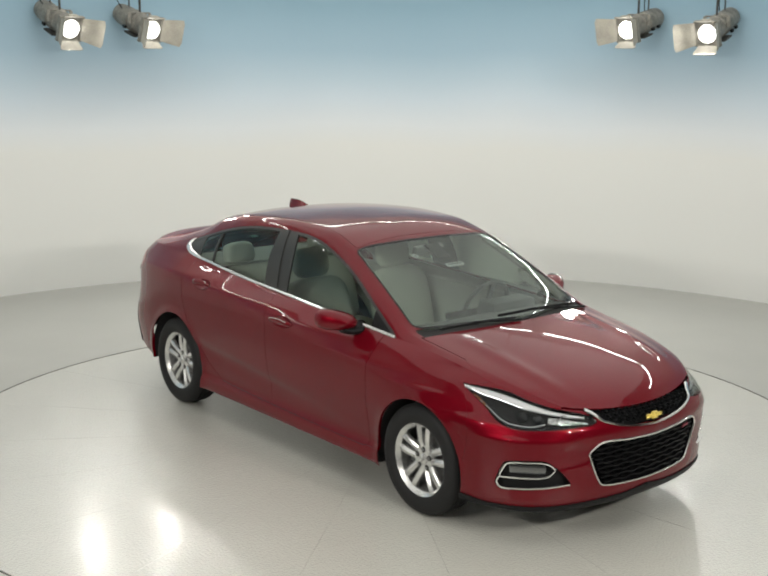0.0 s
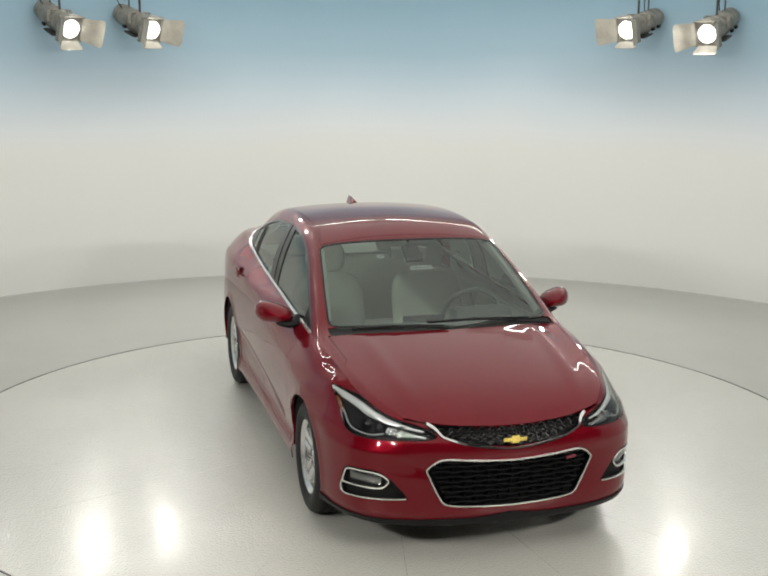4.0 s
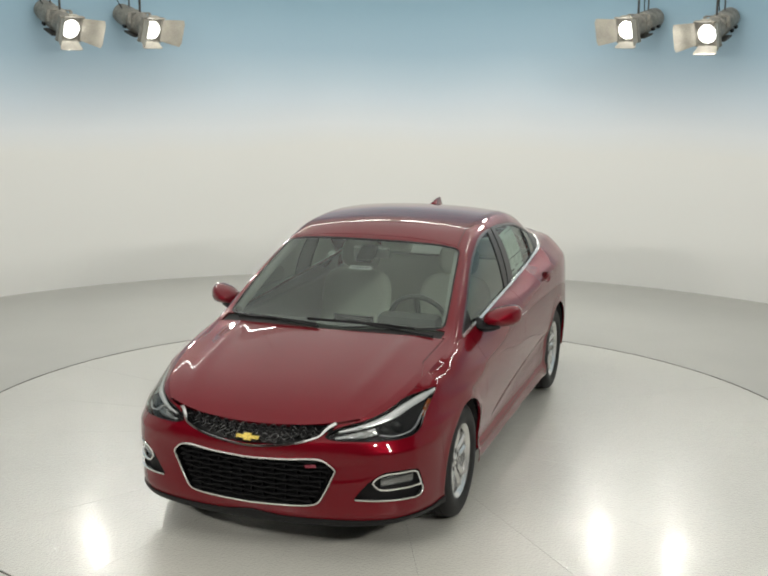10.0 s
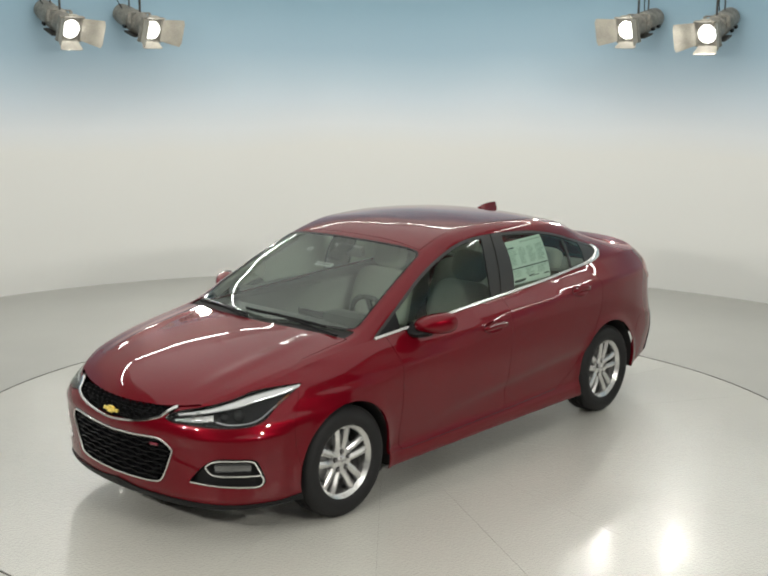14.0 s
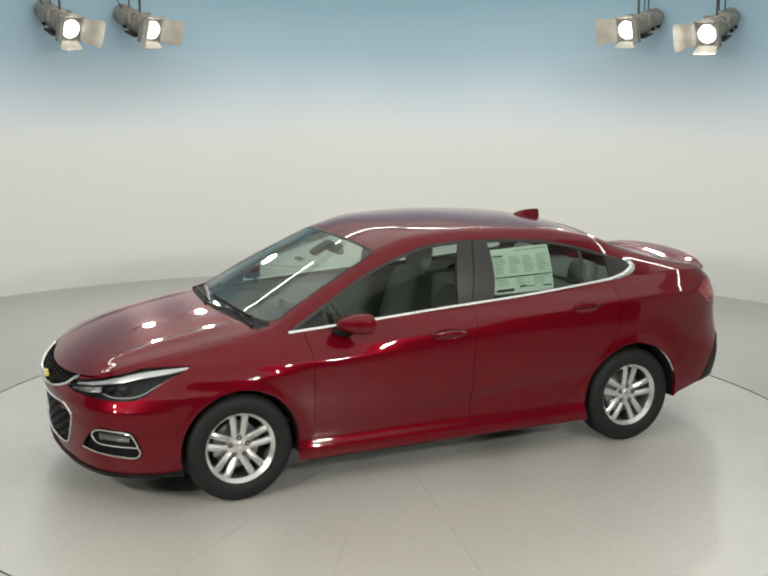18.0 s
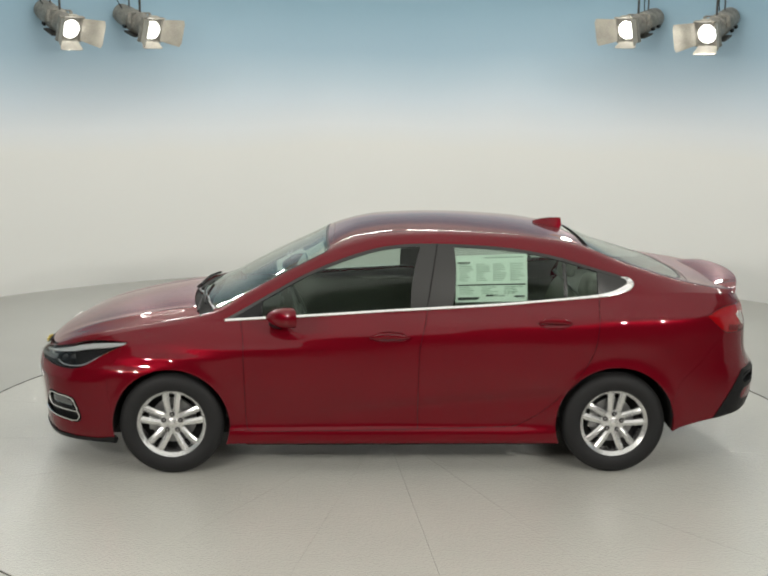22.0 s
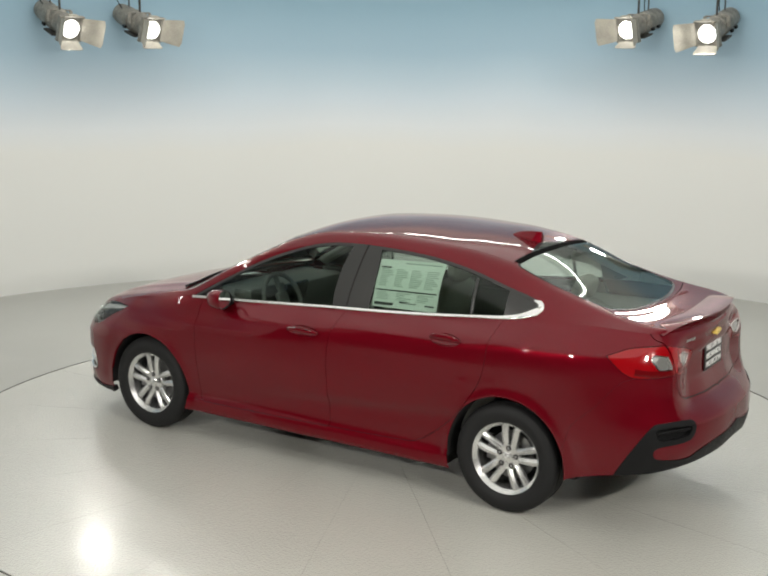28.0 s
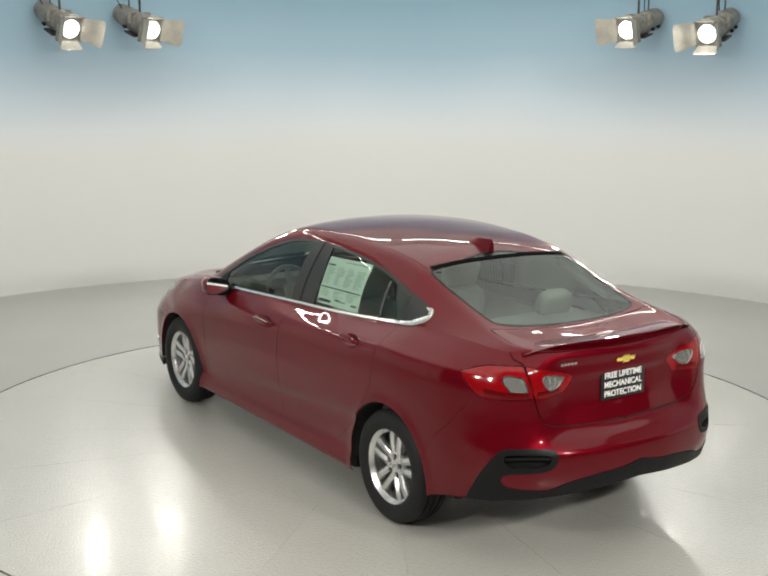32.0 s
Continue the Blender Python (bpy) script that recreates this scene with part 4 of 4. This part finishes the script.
    # wheel-arch liners
for hx, hz, hr in HUBS:
    for sd in (1, -1):
        l = lathe([(hr + .004, .0), (hr + .004, -.30), (.05, -.32)], 40, 172 if sd > 0 else -8, 368 if sd > 0 else 188)
        part("arch_liner", moved(l, pose(hx, .868 * sd, hz, -90 * sd)), LINER, car)

sm = seams[0]
for s in seams[1:]:
    sm = sm.joined(s)
part("shut_gap", skin(sm.both(), 0), GAP, car, "dark gaps between the panels")

# ---- grilles ----
for nm, sh, deep in (("upper_grille", upper, .045), ("lower_grille", lower, .05)):
    gr = part(nm, skin(off(sh, -deep).both(), 0), BLACK, front_bumper, "gloss black mesh grille")
    fo, fi = welded(sh.both()), welded(sh.both())
    e = rim_edges(fo)
    nn = fo.normals()
    part("grille_wall", (np.vstack([fo.v, fo.v - nn * deep]), [(a, b, b + len(fo.v), a + len(fo.v)) for a, b in e]), GLOSS_BLACK, gr)
    if nm == "lower_grille":
        for i, z in enumerate((.325, .352, .379, .406, .433, .460, .487, .514, .536)):
            half = np.interp(z, (.30, .335, .49, .507, .55), (.30, .36, .435, .44, .39)) - .012
            wav = [(a, z + .0035 * math.cos(a * 2 * math.pi / .125 + (i % 2) * math.pi)) for a in np.linspace(-half, half, 61)]
            part("grille_bar", strip([on_ring(a, zz, -.012) for a, zz in wav], .010, .022, [np.array((1, 0, .1))] * 61), GRILLE, gr)
        for a in np.arange(-.375, .376, .0625):
            z0 = .315 + max(0, (abs(a) - .33)) * 1.5
            part("grille_upright", strip([on_ring(a, z, -.030) for z in np.linspace(z0, .54, 13)], .008, .02, [np.array((1, 0, .05))] * 13), GRILLE, gr)
    else:
        for i, (z, h) in enumerate(((.632, .16), (.646, .24), (.660, .30), (.674, .34), (.688, .38), (.702, .41))):
            n_ = 4 * int(h / .026) + 1
            zig = [(a, z + .05 * abs(a) * (z < .67) + .0065 * (1 - 2 * ((k // 2 + i) % 2))) for k, a in enumerate(np.linspace(-h, h, n_))]
            part("grille_bar", strip([on_ring(a, zz, -.014) for a, zz in zig], .0045, .02, [np.array((.9, 0, .4))] * n_), GRILLE, gr)
part("chrome_bar", ring_strip([(-.455, .722), (-.41, .700), (-.365, .665), (-.2, .625), (0, .607), (.2, .625), (.365, .665), (.41, .700), (.455, .722)], [.019] * 8 + list(np.linspace(.019, .013, 12)) + [.013] * 41 + list(np.linspace(.013, .019, 12)) + [.019] * 8, .014, .004), CHROME, front_bumper, "chrome bar under the upper grille")
part("chrome_frame", ring_strip(LOWER[1:-1] + [(-a, z) for a, z in LOWER[2:-2][::-1]], .0105, .012, .003, 1, True, 6), CHROME, front_bumper, "chrome frame of the lower grille")


def bowtie(w, h):
    """Plain slanted cross plate."""
    c = [(-w, -.5 * h), (-w * .92, .5 * h), (-.33 * w, .5 * h), (-.30 * w, h), (.36 * w, h), (.33 * w, .5 * h), (w, .5 * h), (w * .92, -.5 * h), (.33 * w, -.5 * h), (.30 * w, -h), (-.36 * w, -h), (-.33 * w, -.5 * h)]
    v, f = [], []
    for k, z in ((1.0, 0), (1.0, .006), (.82, .012)):
        v += [(x * k, y * k, z) for x, y in c]
    for r in (0, 12):
        f += [(r + i, r + (i + 1) % 12, r + 12 + (i + 1) % 12, r + 12 + i) for i in range(12)]
    f.append(tuple(range(24, 36)))
    return v, f


def face_pose(p, n, upv=(0, 0, 1)):
    n = Vector(n).normalized()
    x = Vector(upv).cross(n).normalized()
    y = n.cross(x)
    return Matrix(((x.x, y.x, n.x, p[0]), (x.y, y.y, n.y, p[1]), (x.z, y.z, n.z, p[2]), (0, 0, 0, 1)))


b = part("badge", moved(bowtie(.064, .019), face_pose(on_ring(0, .646, .0), (1, 0, .25))), GOLD, front_bumper, "gold cross-shaped badge", 30)
pl = part("badge", moved(bowtie(.064, .019), face_pose(on_ring(ARC[-1], 1.005, .0), (-1, 0, .15))), GOLD, boot, "gold cross-shaped badge", 30)
# small red mark in the grille and letter bars on the boot
part("grille_mark", ring_strip([(.30, .515), (.355, .519)], .016, .006, .0), material("red_mark", (.17, .02, .035), .35), front_bumper, "small red mark")
for i in range(5):
    a = 5.41 + i * .022
    part("letter_bar", ring_strip([(a, 1.018 + i * .0005), (a + .016, 1.018 + i * .0005)], .015, .003, .001, 1), CHROME, boot)

# plate insert on the boot with its words
pm = face_pose(on_ring(ARC[-1], .875, .006), (-1, 0, .03))
plate = part("boot_plate", moved(box(-.155, .155, -.078, .078, 0, .008, .003), pm), PLATE, boot, "black plate with white capitals")


def words(text, size, m, mat, parent, name="lettering"):
    c = bpy.data.curves.new(name, "FONT")
    c.body, c.size, c.align_x, c.align_y, c.extrude, c.offset = text, size, "CENTER", "CENTER", .0006, .0012
    t = new(name, c)
    me = bpy.data.meshes.new_from_object(t.evaluated_get(bpy.context.evaluated_depsgraph_get()))
    bpy.data.objects.remove(t)
    me.transform(m)
    me.materials.clear()
    me.materials.append(mat)
    o = new(name, me)
    o.parent = parent
    return o


for txt, y in (("FREE LIFETIME", .048), ("MECHANICAL", .0), ("PROTECTION", -.048)):
    words(txt, .043, pm @ pose(0, y, .0095), WHITE, plate)

# ---- spoiler, fin, mirrors, wipers ----
ys = np.linspace(-1, 1, 49)
sv, sf = [], []
for t in ys:
    y = t * .60
    k = (1 - abs(t) ** 5)
    xr, xf = -2.262 + .13 * t * t, -2.06 + .11 * t * t - .02 * (1 - k)
    zd = 1.090 - .012 * t * t
    prof = [(xf, zd + .018), (xf - .06 * k, zd + .027 * k + .008), (xr + .03, zd + .046 * k), (xr, zd + .046 * k), (xr + .006, zd + .034 * k), (xr + .05, zd + .012), (xr + .06, zd - .02)]
    sv += [(x, y, z) for x, z in prof]
np_ = 7
for i in range(48):
    for k in range(np_ - 1):
        sf.append((i * np_ + k, (i + 1) * np_ + k, (i + 1) * np_ + k + 1, i * np_ + k + 1))
sf += [tuple(range(np_)), tuple(range(48 * np_, 49 * np_))[::-1]]
part("spoiler", (sv, sf), RED, boot, "low lip spoiler in body colour", 50)
fv, ff = [], []
for i, t in enumerate(np.linspace(0, 1, 11)):
    zc = float(z_mid(-.945 - .18 * t))
    h = .058 * t ** .75 + .010
    w = .032 * (1 - .25 * t)
    x = -.945 - .18 * t
    fv += [(x, -w, zc - .012), (x - .01 * t, -w * .55, zc + h * .45), (x - .004 * t, -.004, zc + h), (x - .004 * t, .004, zc + h), (x - .01 * t, w * .55, zc + h * .45), (x, w, zc - .012)]
for i in range(10):
    for k in range(5):
        ff.append((i * 6 + k, i * 6 + k + 1, (i + 1) * 6 + k + 1, (i + 1) * 6 + k))
ff += [tuple(range(6))[::-1], tuple(range(60, 66))]
part("aerial_fin", (fv, ff), RED, car, "shark-fin aerial in body colour", 50)
for sd in (1, -1):
    mv, mf = [], []
    prof = [(0, 0), (.012, .35), (.03, .62), (.06, .86), (.095, .98), (.125, 1.0), (.15, .97)]
    for d, r in prof:
        for k in range(24):
            a = 2 * math.pi * k / 24
            ca, sa = math.cos(a), math.sin(a)
            e = 2.6
            q = (abs(ca) ** e + abs(sa) ** e) ** (-1 / e)
            y = .915 + .108 * r * ca * q
            z = .990 + .064 * r * sa * q * (1 + .22 * ca) * (.85 if sa < 0 else 1) + .010 * r * ca
            mv.append((.775 - d - .035 * (y - .9) / .1, y * sd, z))
    for i in range(len(prof) - 1):
        for k in range(24):
            mf.append((i * 24 + k, i * 24 + (k + 1) % 24, (i + 1) * 24 + (k + 1) % 24, (i + 1) * 24 + k))
    mir = part("door_mirror", (mv, mf), RED, car, "door mirror in body colour on a black foot")
    n0 = (len(prof) - 1) * 24
    gv = [mv[n0 + k] for k in range(24)]
    cx = np.mean(gv, axis=0)
    inner = [tuple(np.array(p) * .9 + cx * .1 + [.006, 0, 0]) for p in gv]
    part("mirror_rim", (gv + inner, [(k, (k + 1) % 24, 24 + (k + 1) % 24, 24 + k) for k in range(24)]), BLACK, mir)
    part("mirror_glass", (inner, [tuple(range(24))]), MIRROR, mir, "mirror glass")
    foot = [on_cap(.74, 1.99, .0, sd), np.array((.72, .80 * sd, .935)), np.array((.70, .855 * sd, .935)), np.array((.685, .90 * sd, .95))]
    part("mirror_foot", tube(curve(foot, False, 5), .026, 12, False, 1.5), BLACK, mir)
for x0, x1, y0, y1 in ((1.222, 1.198, .52, -.12), (1.258, 1.25, -.04, -.56)):
    path = [on_cap(x0 + (x1 - x0) * t, (y0 + (y1 - y0) * t) / .71, .014 + .008 * math.sin(math.pi * t)) for t in np.linspace(0, 1, 13)]
    wp = part("wiper", tube(path, .009, 6, False, .6), BLACK, car, "black windscreen wiper")
    mid = on_cap(1.285, (y0 + .12 * (1 if y0 > 0 else .2)) / .71, .01)
    part("wiper_arm", tube([mid, path[7] + [0, 0, .006]], .007, 6), BLACK, wp)
# ---- wheels ----
def tyre():
    p = [(.208, .086), (.216, .092), (.235, .100), (.26, .1035), (.285, .099), (.302, .089), (.311, .076), (.314, .068), (.316, .055), (.316, .045), (.309, .044), (.309, .036), (.316, .035), (.316, .005), (.309, .004), (.309, -.004), (.316, -.005), (.316, -.035), (.309, -.036), (.309, -.044), (.316, -.045), (.316, -.055), (.311, -.076), (.302, -.089), (.26, -.1035), (.216, -.092), (.208, -.086)]
    return lathe(p, 72)


def rim():
    p = [(.186, .062), (.194, .072), (.206, .0805), (.211, .087), (.215, .0895), (.219, .090), (.2205, .085), (.218, .079), (.210, .076), (.203, .068), (.198, .05), (.196, -.06), (.205, -.085), (.213, -.088)]
    return lathe(p, 72)


def spokes():
    """Five pairs of spokes running out from the hub."""
    out = []
    n = 9
    for i in range(5):
        for s in (-1, 1):
            v, f = [], []
            for t in np.linspace(0, 1, n):
                r = .040 + t * .170
                c = s * (.0212 + .0195 * t)
                w = .0170 + .0045 * t
                h = .050 + .012 * math.sin(t * math.pi * .9) + .012 * t
                for o, d in ((-1.0, -.034), (-1.0, -.013), (-.25, .0), (.30, -.001), (1.0, -.011), (1.0, -.034)):
                    v.append((r, c + s * o * w, h + d))
            for k in range(n - 1):
                for j in range(6):
                    l = (j + 1) % 6
                    f.append((k * 6 + j, (k + 1) * 6 + j, (k + 1) * 6 + l, k * 6 + l)[::s])
            out.append(moved((v, f), pose(0, 0, 0, 0, 0, 90 + 72 * i)))
    hub = lathe([(.078, .02), (.078, .044), (.072, .053), (.045, .056), (.032, .053), (.0, .053)], 40)
    return join(*out, hub)


def wheel_at(hx, sd, turn, parent):
    w = part("wheel", rim(), ALLOY, parent, "silver alloy wheel with five split spokes")
    w.matrix_local = pose(hx, .772 * sd, .316, -90 * sd, 0, 0) @ pose(0, 0, 0, 0, 0, turn + (180 if sd > 0 else 0))
    part("spokes", spokes(), ALLOY, w, smooth=35)
    part("tyre", tyre(), RUBBER, w, "black road tyre")
    cap = part("centre_cap", lathe([(.030, .05), (.030, .058), (.026, .061), (0, .062)], 28), ALLOY, w)
    part("cap_mark", moved(bowtie(.017, .006), pose(0, 0, .062)), CHROME, cap)
    for i in range(5):
        a = radians(90 + 72 * i)
        x, y = .053 * math.cos(a), .053 * math.sin(a)
        # Black disc on the flat hub paints in the shade of the nut's hole.
        part("nut_hole_shade", moved(lathe([(.0155, .0562), (.0145, .0568), (.0, .0568)], 16), pose(x, y, 0)), GAP, w)
        part("wheel_nut", moved(lathe([(.0085, .05), (.0085, .0605), (.006, .063), (0, .063)], 6), pose(x, y, 0)), STEEL, w)
    part("brake_disc", lathe([(.0, .012), (.075, .012), (.078, .0), (.138, .0), (.138, -.022), (.0, -.022)], 48), STEEL, w, "grey steel brake disc")
    part("caliper", box(-.145, -.085, -.055, .055, -.045, .022, .008), STEEL, w)
    part("wheel_backing", lathe([(.0, -.05), (.196, -.05)], 40), LINER, w)


for hx, hz, hr in HUBS:
    for sd in (1, -1):
        wheel_at(hx, sd, 0 if hx > 0 else -6, car)
# ---- inside the saloon ----
def pad(dx, dy, dz, e=.45, n=24, m=12):
    """A stuffed block with round edges, from its base up."""
    def pw(c):
        return math.copysign(abs(c) ** e, c)
    v = []
    for j in range(m + 1):
        b = -math.pi / 2 + math.pi * j / m
        for k in range(n):
            a = 2 * math.pi * k / n
            v.append((dx * pw(math.cos(b)) * pw(math.cos(a)), dy * pw(math.cos(b)) * pw(math.sin(a)), dz * (1 + pw(math.sin(b)))))
    f = [(j * n + k, j * n + (k + 1) % n, (j + 1) * n + (k + 1) % n, (j + 1) * n + k) for j in range(m) for k in range(n)]
    return v, f


def seat_shape(w, deep, h):
    """Cushion and back as bevelled blocks."""
    return (pad(deep / 2, w / 2, .09), moved(pad(.085, w / 2, h / 2, .5), pose(-deep / 2 + .02, 0, .10, 0, -16)))


for sd in (1, -1):
    cu, bk = seat_shape(.50, .50, .60)
    cus = part("seat_cushion", moved(cu, pose(.05, .36 * sd, .36)), SEAT, car, "pale grey seat")
    part("seat_backrest", moved(bk, pose(.05, .36 * sd, .36)), SEAT, cus)
    part("headrest", moved(pad(.055, .14, .105, .62), pose(-.36, .36 * sd, 1.03, 0, -12)), SEAT, cus)
    part("door_card", join(box(1.0, -1.2, .70 * sd - .02, .70 * sd + .02, .40, .93, .01)), TRIM_IN, car, "grey door lining")
    hr2 = part("headrest", moved(pad(.055, .125, .082, .62), pose(-1.24, .38 * sd, 1.0, 0, -18)), SEAT, car, "pale grey rear headrest")
cu = part("rear_bench", box(-1.12, -.62, -.62, .62, .34, .52, .05), SEAT, car, "pale grey rear bench")
part("bench_back", moved(pad(.08, .62, .29, .4), pose(-1.08, 0, .45, 0, -20)), SEAT, cu)
part("parcel_shelf", box(-1.72, -1.2, -.58, .58, 1.0, 1.02, .008), TRIM_IN, car, "grey shelf under the rear window")
dash = part("dashboard", box(.78, 1.18, -.66, .66, .62, .93, .06), TRIM_DARK, car, "dark grey dashboard")
part("dash_hood", box(.70, .86, .18, .56, .90, .99, .035), TRIM_DARK, dash)
part("screen_panel", moved(box(-.01, .01, -.13, .13, -.07, .07, .006), pose(.76, 0, .88, 0, -12)), GLOSS_BLACK, dash)
st = part("steering_wheel", moved(join(lathe([(.185 + .016 * math.cos(a), .016 * math.sin(a)) for a in np.linspace(0, 2 * math.pi, 11)], 36), box(-.06, .06, -.05, .05, -.02, .02, .015), box(-.18, .18, -.018, .018, -.012, .008, .006)), pose(.58, .37, .90, 0, -68, 0)), TRIM_DARK, car, "dark steering wheel")
part("centre_console", box(-.5, .8, -.11, .11, .3, .58, .03), TRIM_DARK, car)
part("rear_view_mirror", moved(box(-.02, .02, -.12, .12, -.035, .035, .014), pose(.42, 0, 1.29, 0, 12)), TRIM_IN, car, "grey inside mirror")
part("mirror_mount", moved(box(-.03, .12, -.055, .055, -.012, .012, .008), pose(.47, 0, 1.315, 0, 29)), BLACK, car)
part("headliner", skin(off(roof, -.03), 0, 0, True), TRIM_PALE, car, "pale roof lining")
for sd in (1, -1):
    ln = lining_src.part([k for k in lining_src.f if all(-1.95 < lining_src.q[i][0] < 1.16 and lining_src.v[i][2] > .95 for i in k)])
    part("cabin_lining", skin((lambda s: s if sd > 0 else s.mirrored())(off(ln, -.016)), 0), TRIM_PALE, car, "pale pillar and roof-rail lining")
for sd in (1, -1):
    for dr in (f_door, r_door):
        up_ = dr.part([k for k in dr.f if all(dr.v[i][2] > .80 for i in k)])
        part("door_top_lining", skin((lambda s: s if sd > 0 else s.mirrored())(off(up_, -.026)), 0), TRIM_IN, car)
part("underbody", join(box(-.92, .92, -.80, .80, .155, .28, .03), box(-1.70, 2.0, -.66, .66, .19, .30, .03)), LINER, car, "dark underbody")
part("cabin_floor", box(-1.2, 1.1, -.68, .68, .30, .36, .01), TRIM_DARK, car)
part("bulkhead", box(1.10, 1.16, -.68, .68, .3, .93, .01), TRIM_DARK, car)
for sd in (1, -1):
    path = [on_cap(x, .95, -.040, sd) for x in np.linspace(1.1, .36, 12)]
    part("pillar_lining", tube(path, .026, 8), TRIM_PALE, car)
    path = [on_cap(x, 1.03, -.06, sd) for x in np.linspace(-1.15, -1.62, 8)]
    part("pillar_lining", tube(path, .03, 8), TRIM_PALE, car)
# price sheet inside the rear window, with its rows of print, and small labels on the windscreen


def on_side(x, z, out):
    k = np.argmin((CG[:, :N1 + 1, 0] - x) ** 2 + (CG[:, :N1 + 1, 2] - z) ** 2)
    i, j = divmod(k, N1 + 1)
    p = CG[i, j].copy()
    p[1] += out + (z - p[2]) * -.42
    return np.array((x, p[1], z))


n = 12
gv, gf = [], []
for i in range(n + 1):
    for j in range(n + 1):
        u, w = i / n, j / n
        gv.append(on_side(-.372 - .44 * u - .004 * w, 1.046 + .008 * u + (.272 + .004 * u) * w, -.014))
k = n + 1
gf = [(i * k + j, (i + 1) * k + j, (i + 1) * k + j + 1, i * k + j + 1) for i in range(n) for j in range(n)]
sheet_ = part("price_sheet", skin(Sheet(np.array(gv), np.array(gv)[:, :2], gf), .0015), PAPER, car, "pale green printed price sheet inside the rear window")


def print_bar(u0, u1, w0, w1, mat=None):
    pts = [on_side(-.372 - .44 * u - .004 * w, 1.046 + .008 * u + (.272 + .004 * u) * w, -.0115) for u, w in ((u0, w0), (u1, w0), (u1, w1), (u0, w1))]
    part("print_bar", (pts, [(0, 1, 2, 3)]), mat or INK, sheet_, smooth=0)


print_bar(.03, .97, .36, .385)
print_bar(.03, .33, .05, .11)
print_bar(.42, .68, .12, .16)
print_bar(.82, .96, .10, .13)
print_bar(.03, .20, .83, .86)
print_bar(.40, .95, .93, .95, INK_PALE)
rnd = random.Random(4)
for col in range(4):
    for row in range(10):
        print_bar(.05 + col * .235, .05 + col * .235 + rnd.uniform(.10, .20), .46 + row * .038, .473 + row * .038, INK_PALE)
for col in range(3):
    for row in range(5):
        print_bar(.05 + col * .31, .05 + col * .31 + rnd.uniform(.12, .26), .18 + row * .034, .192 + row * .034, INK_PALE)


def screen_card(name, y0, y1, x0, x1, mat, lab, out=-.012):
    pts = [on_cap(x0, y0 / .64, out), on_cap(x0, y1 / .64, out), on_cap(x1, y1 / .62, out), on_cap(x1, y0 / .62, out)]
    low = [p + [0, 0, -.002] for p in pts]
    return part(name, (pts + low, [(0, 1, 2, 3), (4, 7, 6, 5), (0, 4, 5, 1), (1, 5, 6, 2), (2, 6, 7, 3), (3, 7, 4, 0)]), mat, car, lab, 0)


lb = screen_card("screen_label", -.058, .082, .69, .655, WHITE, "small white printed label on the windscreen")
for i in range(6):
    y = -.045 + i * .02
    pts = [on_cap(.68, y / .64, -.010), on_cap(.68, (y + .012) / .64, -.010), on_cap(.664, (y + .012) / .62, -.010), on_cap(.664, y / .62, -.010)]
    part("print_bar", (pts, [(0, 1, 2, 3)]), INK, lb, smooth=0)
p = on_cap(.56, -.22 / .62, -.008)
part("screen_disc", moved(lathe([(.012, 0), (.022, 0), (.022, .003), (.012, .003), (.012, 0)], 20), Matrix.Translation(p) @ pose(0, 0, 0, 0, 25)), WHITE, car, "small round pale sticker on the windscreen")
# ---- what moves: the turntable and the saloon on it ----
AXIS = Vector((.0327, -.0402, 0))                       # the table's axle in the saloon's own space


def heading(t):
    return math.degrees(-.8875 - .1009 * t)


def motions():
    rows_car, rows_table = [], []
    for i in range(33):
        a = heading(i)
        turn = pose(0, 0, 0, 0, 0, a)
        rows_car.append((i, Matrix.Translation(-(turn @ AXIS)) @ turn))
        rows_table.append((i, turn))
    walk(car, rows_car)
    walk(turntable, rows_table)


motions()
